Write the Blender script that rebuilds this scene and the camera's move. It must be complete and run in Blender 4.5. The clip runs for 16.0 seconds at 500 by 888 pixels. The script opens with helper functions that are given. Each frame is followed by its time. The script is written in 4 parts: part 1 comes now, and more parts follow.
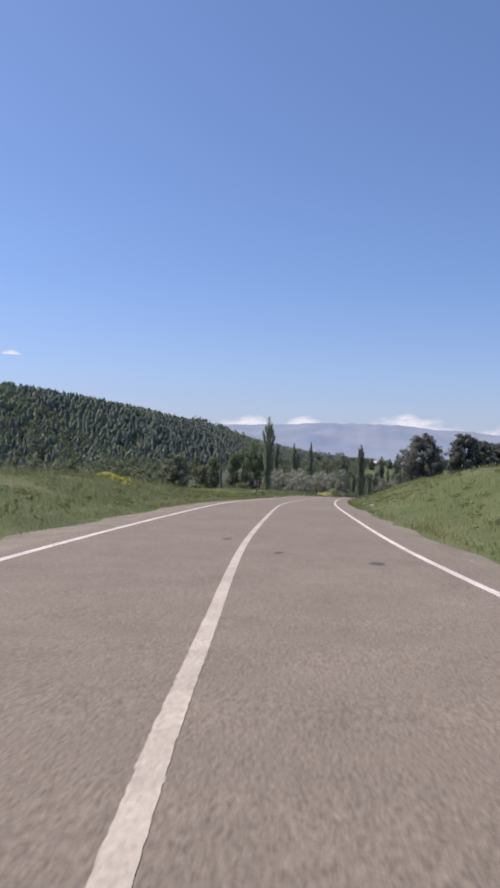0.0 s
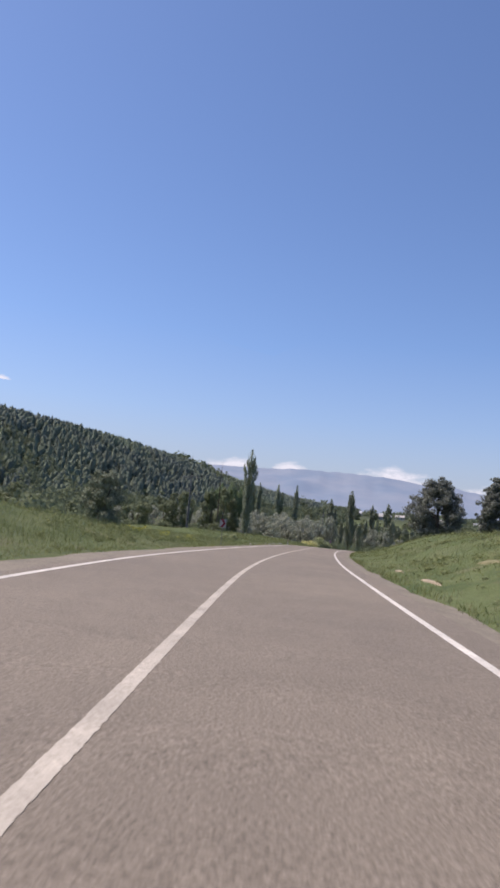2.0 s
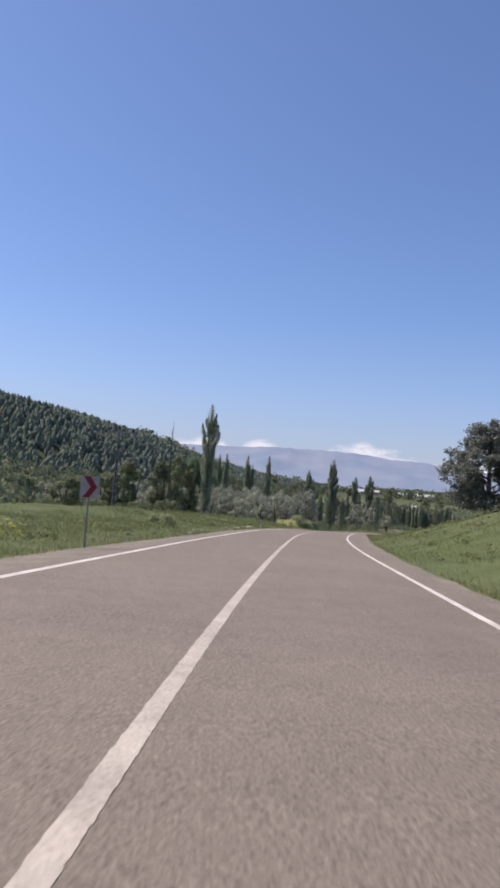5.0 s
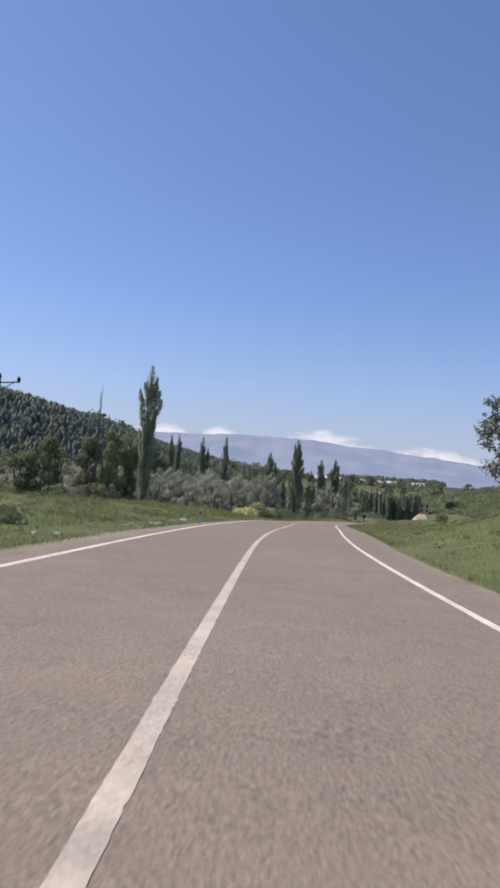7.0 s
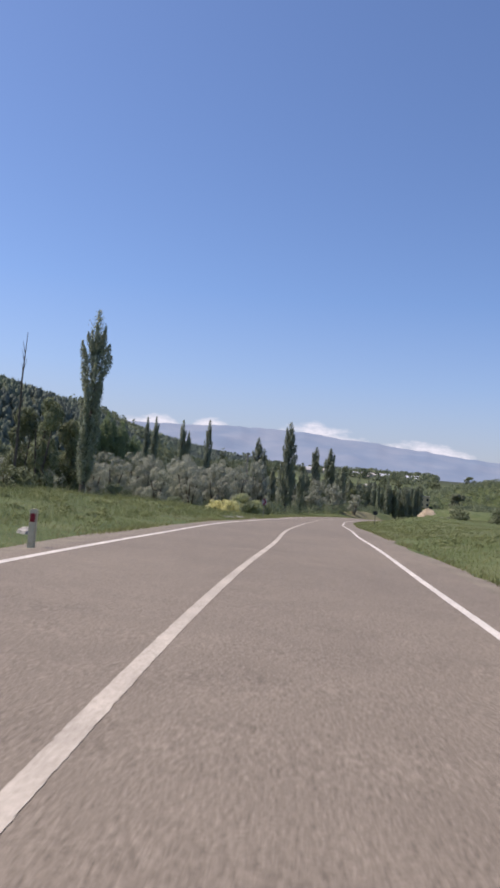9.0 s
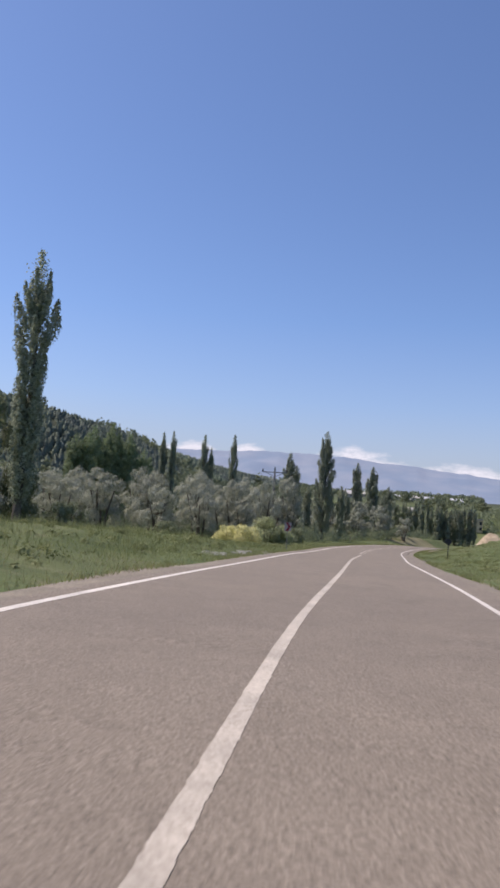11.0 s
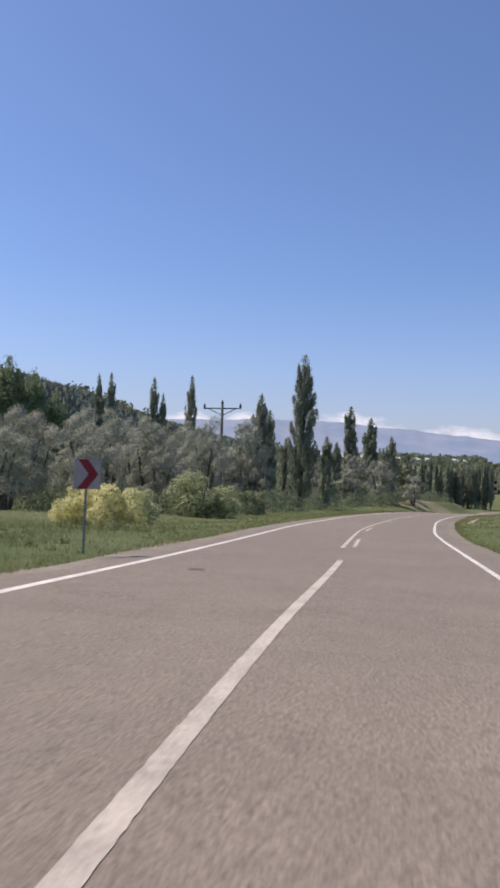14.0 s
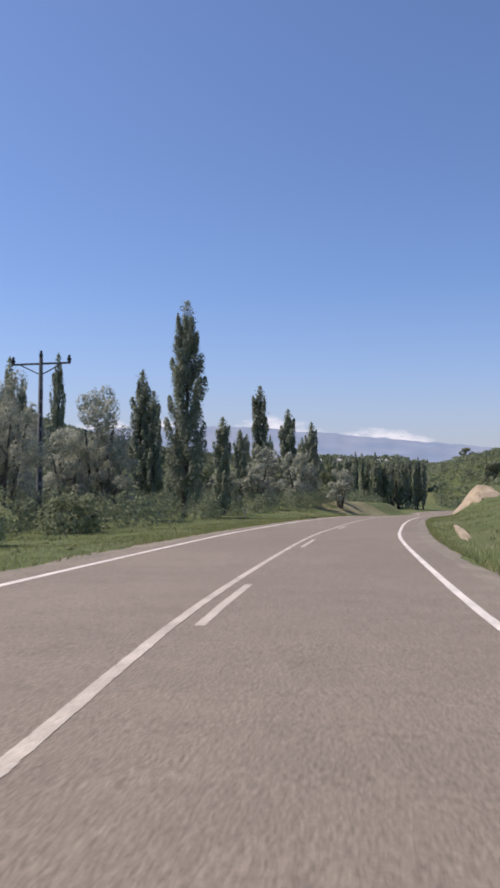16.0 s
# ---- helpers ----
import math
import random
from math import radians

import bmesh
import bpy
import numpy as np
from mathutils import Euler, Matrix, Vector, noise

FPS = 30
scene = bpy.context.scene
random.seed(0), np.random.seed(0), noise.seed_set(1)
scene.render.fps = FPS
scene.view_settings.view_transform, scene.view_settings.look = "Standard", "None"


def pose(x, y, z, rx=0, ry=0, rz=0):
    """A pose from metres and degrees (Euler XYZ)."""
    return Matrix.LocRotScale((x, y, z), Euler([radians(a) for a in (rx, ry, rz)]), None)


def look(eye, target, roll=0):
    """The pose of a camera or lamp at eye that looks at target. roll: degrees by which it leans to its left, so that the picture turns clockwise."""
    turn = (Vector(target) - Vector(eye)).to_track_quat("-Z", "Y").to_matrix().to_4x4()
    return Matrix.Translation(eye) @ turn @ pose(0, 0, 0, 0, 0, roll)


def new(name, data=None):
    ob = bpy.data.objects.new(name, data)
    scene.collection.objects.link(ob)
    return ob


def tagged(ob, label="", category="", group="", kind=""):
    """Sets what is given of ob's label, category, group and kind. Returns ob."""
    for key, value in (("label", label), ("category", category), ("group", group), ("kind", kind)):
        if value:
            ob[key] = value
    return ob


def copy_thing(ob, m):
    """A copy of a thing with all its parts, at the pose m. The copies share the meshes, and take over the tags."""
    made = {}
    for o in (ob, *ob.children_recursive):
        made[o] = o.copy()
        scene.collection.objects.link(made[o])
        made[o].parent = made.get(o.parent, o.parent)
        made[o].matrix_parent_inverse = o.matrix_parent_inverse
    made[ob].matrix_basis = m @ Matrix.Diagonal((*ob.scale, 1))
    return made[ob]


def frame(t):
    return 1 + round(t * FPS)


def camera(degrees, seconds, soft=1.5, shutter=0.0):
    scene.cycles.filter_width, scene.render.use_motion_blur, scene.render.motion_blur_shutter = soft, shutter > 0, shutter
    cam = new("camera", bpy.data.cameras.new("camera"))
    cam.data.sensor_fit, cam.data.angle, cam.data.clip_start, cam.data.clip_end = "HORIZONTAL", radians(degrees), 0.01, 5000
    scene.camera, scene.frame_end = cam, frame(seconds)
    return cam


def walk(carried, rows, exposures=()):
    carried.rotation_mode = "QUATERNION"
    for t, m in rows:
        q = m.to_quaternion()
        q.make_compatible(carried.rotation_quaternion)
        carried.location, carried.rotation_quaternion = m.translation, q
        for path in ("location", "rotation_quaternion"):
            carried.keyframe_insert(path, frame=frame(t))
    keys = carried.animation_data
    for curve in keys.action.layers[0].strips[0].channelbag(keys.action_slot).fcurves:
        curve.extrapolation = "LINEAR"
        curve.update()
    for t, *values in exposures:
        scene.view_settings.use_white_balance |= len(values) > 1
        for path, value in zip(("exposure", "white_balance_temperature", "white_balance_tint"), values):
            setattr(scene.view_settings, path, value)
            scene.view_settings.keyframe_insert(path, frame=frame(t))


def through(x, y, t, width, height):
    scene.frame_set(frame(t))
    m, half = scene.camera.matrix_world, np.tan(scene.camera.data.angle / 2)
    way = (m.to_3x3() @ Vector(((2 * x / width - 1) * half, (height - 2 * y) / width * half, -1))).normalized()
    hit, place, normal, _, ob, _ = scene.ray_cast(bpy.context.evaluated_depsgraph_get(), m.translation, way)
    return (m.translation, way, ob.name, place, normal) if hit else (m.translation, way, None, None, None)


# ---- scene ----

# ---------------------------------------------------------------- camera
cam = camera(36.0, 16.0, soft=3.0, shutter=0.15)
# seconds, eye, yaw to the left, pitch, roll
PATH = [
    (0, (0.002, 0.000, 1.202), 9.349, 2.133, 1.565),
    (0.5, (-0.749, 6.007, 1.128), 8.782, 2.125, 4.234),
    (1, (-1.334, 12.098, 1.031), 9.301, 2.687, 5.906),
    (1.5, (-1.939, 18.240, 0.920), 9.870, 7.151, 2.289),
    (2, (-2.588, 24.385, 0.841), 8.505, 5.351, 5.547),
    (2.5, (-3.283, 30.485, 0.756), 10.139, 5.823, 3.573),
    (3, (-3.933, 36.546, 0.669), 10.338, 6.463, 4.012),
    (3.5, (-4.565, 42.528, 0.613), 9.149, 4.226, 4.971),
    (4, (-5.036, 48.472, 0.474), 7.464, 3.311, 3.731),
    (4.2, (-5.216, 50.848, 0.404), 6.817, 3.795, 4.022),
    (6.3, (-6.713, 75.987, -0.122), 4.652, 4.099, 3.615),
    (6.5, (-6.790, 78.428, -0.175), 3.944, 3.640, 3.667),
    (7, (-6.939, 84.564, -0.337), 3.080, 3.256, 3.995),
    (7.5, (-7.047, 90.769, -0.494), 2.642, 4.479, 4.227),
    (8, (-7.061, 97.072, -0.572), 2.391, 3.695, 3.965),
    (8.2, (-7.038, 99.613, -0.607), 1.989, 2.679, 4.793),
    (10.3, (-6.290, 126.522, -1.142), 3.130, 3.071, 4.111),
    (10.5, (-6.227, 129.021, -1.217), 3.381, 3.272, 4.981),
    (11, (-6.101, 135.216, -1.410), 5.356, 4.413, 3.897),
    (11.5, (-5.800, 141.608, -1.598), 7.784, 3.988, 3.726),
    (12, (-5.404, 148.065, -1.780), 7.698, 4.815, 6.651),
    (12.5, (-4.915, 154.659, -1.973), 7.838, 4.777, 6.827),
    (13, (-4.382, 161.377, -2.235), 7.967, 4.660, 5.391),
    (13.5, (-3.906, 168.210, -2.506), 6.473, 4.639, 3.534),
    (14, (-3.362, 175.184, -2.736), 5.030, 2.119, 2.092),
    (14.5, (-2.693, 182.268, -3.031), 3.561, 1.795, 0.989),
    (15, (-1.887, 189.563, -3.291), 2.329, 3.079, -0.924),
    (15.5, (-1.248, 196.575, -3.524), 1.635, 2.406, -0.668),
    (16, (-0.555, 203.272, -3.735), -0.734, 2.764, 0.073),
]


def aimed(eye, yaw, pitch, roll):
    a, b = radians(yaw), radians(pitch)
    way = Vector((-math.sin(a) * math.cos(b), math.cos(a) * math.cos(b), math.sin(b)))
    return look(eye, Vector(eye) + way, roll)


walk(cam, [(t, aimed(eye, yaw, pitch, roll)) for t, eye, yaw, pitch, roll in PATH], [(0.0, 0.5, 6480, 21), (16.0, 0.5, 6480, 21)])

# ---------------------------------------------------------------- light
SUN_AZ, SUN_EL = 80.0, 57.0  # degrees to the left of straight ahead, degrees up
world = bpy.data.worlds.new("sky")
scene.world = world
world.use_nodes = True
wn = world.node_tree.nodes
sky = wn.new("ShaderNodeTexSky")
sky.sky_type, sky.sun_disc = "NISHITA", False
sky.sun_elevation, sky.sun_rotation = radians(SUN_EL), radians(-SUN_AZ)
sky.altitude, sky.air_density, sky.dust_density, sky.ozone_density = 1100, 1.1, 1.7, 7.5
wn["Background"].inputs[1].default_value = 0.099
world.node_tree.links.new(sky.outputs[0], wn["Background"].inputs[0])
sun = new("sun", bpy.data.lights.new("sun", "SUN"))
sun.data.energy, sun.data.angle, sun.data.color = 3.7, radians(0.6), (1.0, 0.92, 0.79)
sa, se = radians(SUN_AZ), radians(SUN_EL)
sun.matrix_world = look((-math.sin(sa) * math.cos(se) * 100, math.cos(sa) * math.cos(se) * 100, math.sin(se) * 100), (0, 0, 0))

# ---------------------------------------------------------------- materials


def lin(r, g, b):
    return tuple((c / 255 / 12.92 if c / 255 < 0.04045 else ((c / 255 + 0.055) / 1.055) ** 2.4) for c in (r, g, b)) + (1.0,)


class Nodes:
    """A material with a short way to add nodes."""

    def __init__(self, name, rough=0.8):
        self.m = bpy.data.materials.new(name)
        self.m.use_nodes = True
        self.t = self.m.node_tree
        self.b = self.t.nodes["Principled BSDF"]
        self.b.inputs["Roughness"].default_value = rough
        self.b.inputs["Specular IOR Level"].default_value = 0.25

    def add(self, kind, **sets):
        n = self.t.nodes.new(kind)
        for key, value in sets.items():
            if isinstance(n.inputs.get(key.replace("_", " ")), bpy.types.NodeSocket):
                n.inputs[key.replace("_", " ")].default_value = value
        return n

    def link(self, a, b):
        self.t.links.new(a, b)

    def coords(self, which="Object"):
        return self.t.nodes.new("ShaderNodeTexCoord").outputs[which]

    def noise(self, scale, detail=4.0, rough=0.55, vec=None):
        n = self.add("ShaderNodeTexNoise", Scale=scale, Detail=detail, Roughness=rough)
        self.link(vec if vec else self.coords(), n.inputs["Vector"])
        return n.outputs["Fac"]

    def ramp(self, fac, stops):
        n = self.t.nodes.new("ShaderNodeValToRGB")
        e = n.color_ramp.elements
        while len(e) < len(stops):
            e.new(0.5)
        for el, (pos, col) in zip(e, stops):
            el.position, el.color = pos, col
        self.link(fac, n.inputs[0])
        return n.outputs["Color"]

    def mix(self, fac, a, b, kind="MIX"):
        n = self.t.nodes.new("ShaderNodeMix")
        n.data_type, n.blend_type = "RGBA", kind
        for sock, v in ((n.inputs["Factor"], fac), (n.inputs["A"], a), (n.inputs["B"], b)):
            if isinstance(v, (bpy.types.NodeSocket)):
                self.link(v, sock)
            else:
                sock.default_value = v
        return n.outputs[2]

    def base(self, col):
        if isinstance(col, bpy.types.NodeSocket):
            self.link(col, self.b.inputs["Base Color"])
        else:
            self.b.inputs["Base Color"].default_value = col
        return self

    def bump(self, fac, strength=0.3, distance=0.02):
        n = self.add("ShaderNodeBump", Strength=strength, Distance=distance)
        self.link(fac, n.inputs["Height"])
        self.link(n.outputs[0], self.b.inputs["Normal"])
        return self


def g(v):
    return (v, v, v, 1)


def asphalt():
    n = Nodes("asphalt", 0.82)
    chips = n.noise(42, 2, 0.75)
    mid = n.noise(1.3, 5, 0.65)
    wide = n.noise(0.16, 4, 0.6)
    c = n.ramp(chips, [(0.33, (0.115, 0.098, 0.076, 1)), (0.5, (0.201, 0.172, 0.134, 1)), (0.67, (0.296, 0.257, 0.204, 1))])
    c = n.mix(0.5, c, n.ramp(mid, [(0.3, g(0.8)), (0.7, g(1.08))]), "MULTIPLY")
    c = n.mix(0.7, c, n.ramp(wide, [(0.3, (0.84, 0.82, 0.82, 1)), (0.7, (1.08, 1.05, 1.02, 1))]), "MULTIPLY")
    # worn, coarser patches where the binder has gone
    bare = n.ramp(n.noise(0.55, 6, 0.7), [(0.56, g(0)), (0.66, g(0.6))])
    coarse = n.noise(19, 2, 0.6)
    c = n.mix(bare, c, n.mix(1.0, c, n.ramp(coarse, [(0.38, g(0.5)), (0.6, g(1.2))]), "MULTIPLY"))
    n.base(c).bump(chips, 0.5, 0.012)
    return n.m


def grass_ground():
    n = Nodes("grass_ground", 0.95)
    small, mid, wide = n.noise(7, 4, 0.7), n.noise(0.5, 5, 0.65), n.noise(0.06, 4, 0.6)
    c = n.ramp(mid, [(0.3, (0.062, 0.090, 0.030, 1)), (0.5, (0.094, 0.124, 0.043, 1)), (0.7, (0.134, 0.156, 0.064, 1))])
    c = n.mix(0.7, c, n.ramp(small, [(0.3, g(0.6)), (0.7, g(1.3))]), "MULTIPLY")
    c = n.mix(n.ramp(wide, [(0.48, g(0)), (0.68, g(0.45))]), c, (0.14, 0.14, 0.066, 1))
    # trampled, straw-coloured and bare spots
    bare = n.ramp(n.noise(0.3, 6, 0.68), [(0.57, g(0)), (0.69, g(0.5))])
    c = n.mix(bare, c, n.ramp(small, [(0.35, (0.15, 0.125, 0.075, 1)), (0.65, (0.27, 0.235, 0.15, 1))]))
    # ground colour goes darker with height, from 3 m to 14 m
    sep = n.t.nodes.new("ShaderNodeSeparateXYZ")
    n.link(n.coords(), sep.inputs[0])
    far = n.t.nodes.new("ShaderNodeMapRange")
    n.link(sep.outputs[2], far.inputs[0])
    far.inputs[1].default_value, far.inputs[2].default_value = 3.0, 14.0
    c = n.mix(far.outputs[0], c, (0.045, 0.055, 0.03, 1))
    n.base(c).bump(small, 0.8, 0.12)
    return n.m


def speckled(name, dark, light, scale, rough=0.9, bump=0.4, dist=0.02, scale2=None):
    n = Nodes(name, rough)
    f = n.noise(scale, 5, 0.65)
    c = n.ramp(f, [(0.3, (*dark, 1)), (0.7, (*light, 1))])
    if scale2:
        c = n.mix(0.7, c, n.ramp(n.noise(scale2, 4, 0.6), [(0.3, g(0.65)), (0.7, g(1.2))]), "MULTIPLY")
    n.base(c).bump(f, bump, dist)
    return n.m


def foliage(name, dark, light, gloss=0.55, through=0.25):
    """Leaf colour that varies leaf by leaf and tree by tree."""
    n = Nodes(name, gloss)
    geo = n.t.nodes.new("ShaderNodeNewGeometry")
    obj = n.t.nodes.new("ShaderNodeObjectInfo")
    c = n.ramp(geo.outputs["Random Per Island"], [(0.0, (*dark, 1)), (1.0, (*light, 1))])
    c = n.mix(0.6, c, n.ramp(obj.outputs["Random"], [(0.0, g(0.75)), (1.0, g(1.15))]), "MULTIPLY")
    n.base(c)
    trans = n.t.nodes.new("ShaderNodeBsdfTranslucent")
    n.link(c, trans.inputs[0])
    mixer = n.t.nodes.new("ShaderNodeMixShader")
    mixer.inputs[0].default_value = through
    n.link(n.b.outputs[0], mixer.inputs[1])
    n.link(trans.outputs[0], mixer.inputs[2])
    n.link(mixer.outputs[0], n.t.nodes["Material Output"].inputs[0])
    return n.m


M_ASPHALT = asphalt()
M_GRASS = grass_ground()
M_LINE = speckled("road_paint", (0.31, 0.27, 0.215), (0.58, 0.525, 0.435), 34, 0.7, 0.4, 0.004, 1.3)
M_EDGE = speckled("edge_line_paint", (0.46, 0.42, 0.36), (0.74, 0.70, 0.62), 30, 0.65, 0.3, 0.004, 1.1)
M_SPOT = speckled("spot_asphalt", (0.075, 0.067, 0.06), (0.12, 0.108, 0.095), 30, 0.75, 0.3, 0.005, 2.0)
M_GRAVEL = speckled("shoulder_gravel", (0.145, 0.125, 0.095), (0.29, 0.255, 0.198), 14, 0.95, 0.6, 0.03, 0.8)
M_EARTH = speckled("bare_earth", (0.25, 0.20, 0.135), (0.42, 0.35, 0.25), 1.2, 0.95, 0.6, 0.1, 0.2)
M_BARK = speckled("bark", (0.05, 0.042, 0.033), (0.16, 0.14, 0.115), 5, 0.95, 0.8, 0.04)
M_POPLAR = foliage("poplar_leaves", (0.21, 0.24, 0.165), (0.38, 0.42, 0.30), 0.75, 0.4)
M_SILVER = foliage("silver_leaves", (0.265, 0.282, 0.21), (0.44, 0.452, 0.36), 0.9, 0.35)
M_PINE = foliage("pine_needles", (0.145, 0.155, 0.13), (0.25, 0.265, 0.22), 0.8, 0.35)
M_BUSH = foliage("bush_leaves", (0.30, 0.335, 0.17), (0.50, 0.53, 0.30), 0.7, 0.4)
def needles():
    """Dark crowns of far pines: fine needle relief, painted dark gaps and broad changes of tone."""
    n = Nodes("pine_crowns", 1.0)
    geo = n.t.nodes.new("ShaderNodeNewGeometry")
    c = n.ramp(geo.outputs["Random Per Island"], [(0.0, (0.172, 0.200, 0.160, 1)), (1.0, (0.222, 0.252, 0.196, 1))])
    tufts, broad = n.noise(1.5, 5, 0.75), n.noise(0.02, 3, 0.6)
    # shade in the gaps is painted: hollows of the relief get a darker colour
    c = n.mix(0.9, c, n.ramp(tufts, [(0.34, g(0.62)), (0.64, g(1.25))]), "MULTIPLY")
    c = n.mix(0.8, c, n.ramp(broad, [(0.38, (0.8, 0.84, 0.9, 1)), (0.62, (1.12, 1.2, 1.0, 1))]), "MULTIPLY")
    n.base(c).bump(tufts, 1.0, 1.1)
    return n.m


M_FOOT = foliage("scrub_leaves", (0.148, 0.182, 0.104), (0.24, 0.275, 0.165), 0.8, 0.4)
M_LIME = foliage("fresh_leaves", (0.17, 0.225, 0.11), (0.28, 0.345, 0.19), 0.8, 0.45)
M_BROOM = foliage("broom_flowers", (0.50, 0.49, 0.20), (0.80, 0.76, 0.40), 0.7, 0.35)
M_GREEN = foliage("green_leaves", (0.13, 0.155, 0.08), (0.25, 0.28, 0.16), 0.7, 0.35)
M_WOODS = needles()
M_BLADE = foliage("grass_blades", (0.175, 0.200, 0.070), (0.285, 0.300, 0.120), 0.7, 0.35)
M_STRAW = foliage("dry_blades", (0.20, 0.18, 0.085), (0.34, 0.30, 0.16), 0.8, 0.3)
M_WEED = foliage("weed_leaves", (0.165, 0.195, 0.075), (0.29, 0.31, 0.14), 0.8, 0.35)
M_DARKBUSH = foliage("dark_bush_leaves", (0.12, 0.135, 0.085), (0.25, 0.275, 0.18), 0.85, 0.08)
M_HERB = foliage("herb_leaves", (0.15, 0.175, 0.07), (0.24, 0.255, 0.125), 0.7, 0.35)
M_FLOWER = foliage("yellow_flowers", (0.36, 0.37, 0.06), (0.60, 0.58, 0.12), 0.6, 0.3)
M_BLOSSOM = foliage("white_flowers", (0.36, 0.36, 0.28), (0.62, 0.60, 0.52), 0.7, 0.3)
M_WOODPOLE = speckled("weathered_concrete", (0.12, 0.118, 0.115), (0.24, 0.235, 0.225), 6, 0.9, 0.5, 0.02)
M_STEEL = speckled("galvanised_steel", (0.12, 0.125, 0.13), (0.22, 0.225, 0.23), 9, 0.7, 0.1, 0.004)
M_STEEL.node_tree.nodes["Principled BSDF"].inputs["Metallic"].default_value = 0.3
# sign sheet colours set dark, painting in the shade on the board
M_WHITE = speckled("white_sheet", (0.26, 0.25, 0.245), (0.36, 0.345, 0.335), 3, 0.6, 0.05, 0.004)
M_RED = speckled("red_sheet", (0.17, 0.012, 0.02), (0.24, 0.025, 0.035), 3, 0.5, 0.05, 0.004)
M_YELLOWPOST = speckled("cream_post_paint", (0.42, 0.40, 0.28), (0.58, 0.55, 0.40), 5, 0.6, 0.1, 0.004)
M_DARK = speckled("dark_metal", (0.02, 0.02, 0.022), (0.05, 0.05, 0.052), 9, 0.6, 0.1, 0.004)
M_PLASTER = speckled("house_plaster", (0.40, 0.36, 0.30), (0.55, 0.51, 0.44), 0.6, 0.9, 0.1, 0.02)
M_OCHRE = speckled("ochre_plaster", (0.52, 0.40, 0.22), (0.68, 0.55, 0.34), 0.6, 0.9, 0.1, 0.02)
M_ROOFGREY = speckled("grey_sheet_roof", (0.36, 0.33, 0.30), (0.52, 0.49, 0.46), 1.5, 0.7, 0.2, 0.05)
M_ROOFMETAL = speckled("pale_metal_roof", (0.42, 0.43, 0.45), (0.56, 0.57, 0.58), 0.4, 0.45, 0.1, 0.02)
M_GLASS = speckled("dark_window_glass", (0.02, 0.025, 0.03), (0.05, 0.055, 0.06), 1, 0.1, 0.0, 0.01)
M_DRYGRASS = speckled("dry_grass_turf", (0.125, 0.125, 0.06), (0.25, 0.225, 0.125), 1.1, 0.95, 0.6, 0.08, 0.3)
M_STONE = speckled("limestone", (0.27, 0.255, 0.22), (0.47, 0.445, 0.395), 3, 0.9, 0.6, 0.05)

# ---------------------------------------------------------------- helpers


def mesh_of(name, verts, faces, material, smooth=False):
    me = bpy.data.meshes.new(name)
    me.from_pydata([tuple(v) for v in verts], [], [tuple(f) for f in faces])
    me.materials.append(material)
    if smooth:
        me.polygons.foreach_set("use_smooth", [True] * len(me.polygons))
    me.update()
    return me


def quads_mesh(name, corners, material):
    """corners: n x k x 3 array, one loose face of k corners each."""
    n, k = corners.shape[:2]
    me = bpy.data.meshes.new(name)
    me.vertices.add(n * k)
    me.vertices.foreach_set("co", corners.reshape(-1).astype(np.float32))
    me.loops.add(n * k)
    me.loops.foreach_set("vertex_index", np.arange(n * k, dtype=np.int32))
    me.polygons.add(n)
    me.polygons.foreach_set("loop_start", np.arange(0, n * k, k, dtype=np.int32))
    me.materials.append(material)
    me.update(calc_edges=True)
    return me


def part(name, data, parent, label="", material=None):
    """One mesh object under a thing or part; data is a mesh or a bmesh."""
    if isinstance(data, bmesh.types.BMesh):
        me = bpy.data.meshes.new(name)
        data.to_mesh(me)
        data.free()
        me.materials.append(material)
        data = me
    ob = new(name, data)
    ob.parent = parent
    if label:
        ob["label"] = label
    return ob


def thing(name, label, category, group="", kind="", at=(0, 0, 0)):
    ob = new(name)
    ob.location = at
    ob.empty_display_size = 0.2
    return tagged(ob, label, category, group, kind)


def box_bm(sx, sy, sz, bevel=0.0, at=(0, 0, 0), bm=None):
    """A box with its base middle at the given place."""
    bm = bm or bmesh.new()
    made = bmesh.ops.create_cube(bm, size=1.0)["verts"]
    for v in made:
        v.co = Vector((v.co.x * sx + at[0], v.co.y * sy + at[1], (v.co.z + 0.5) * sz + at[2]))
    if bevel:
        edges = list({e for v in made for e in v.link_edges})
        bmesh.ops.bevel(bm, geom=edges, offset=bevel, segments=2, affect="EDGES", clamp_overlap=True)
    return bm


def rod_bm(a, b, ra, rb, n=8, bm=None):
    """A tapered rod from a to b."""
    bm = bm or bmesh.new()
    a, b = Vector(a), Vector(b)
    q = (b - a).to_track_quat("Z", "Y")
    rings = []
    for p, r in ((a, ra), (b, rb)):
        rings.append([bm.verts.new(p + q @ Vector((r * math.cos(2 * math.pi * k / n), r * math.sin(2 * math.pi * k / n), 0))) for k in range(n)])
    for k in range(n):
        bm.faces.new((rings[0][k], rings[0][(k + 1) % n], rings[1][(k + 1) % n], rings[1][k]))
    bm.faces.new(rings[0][::-1])
    bm.faces.new(rings[1])
    return bm


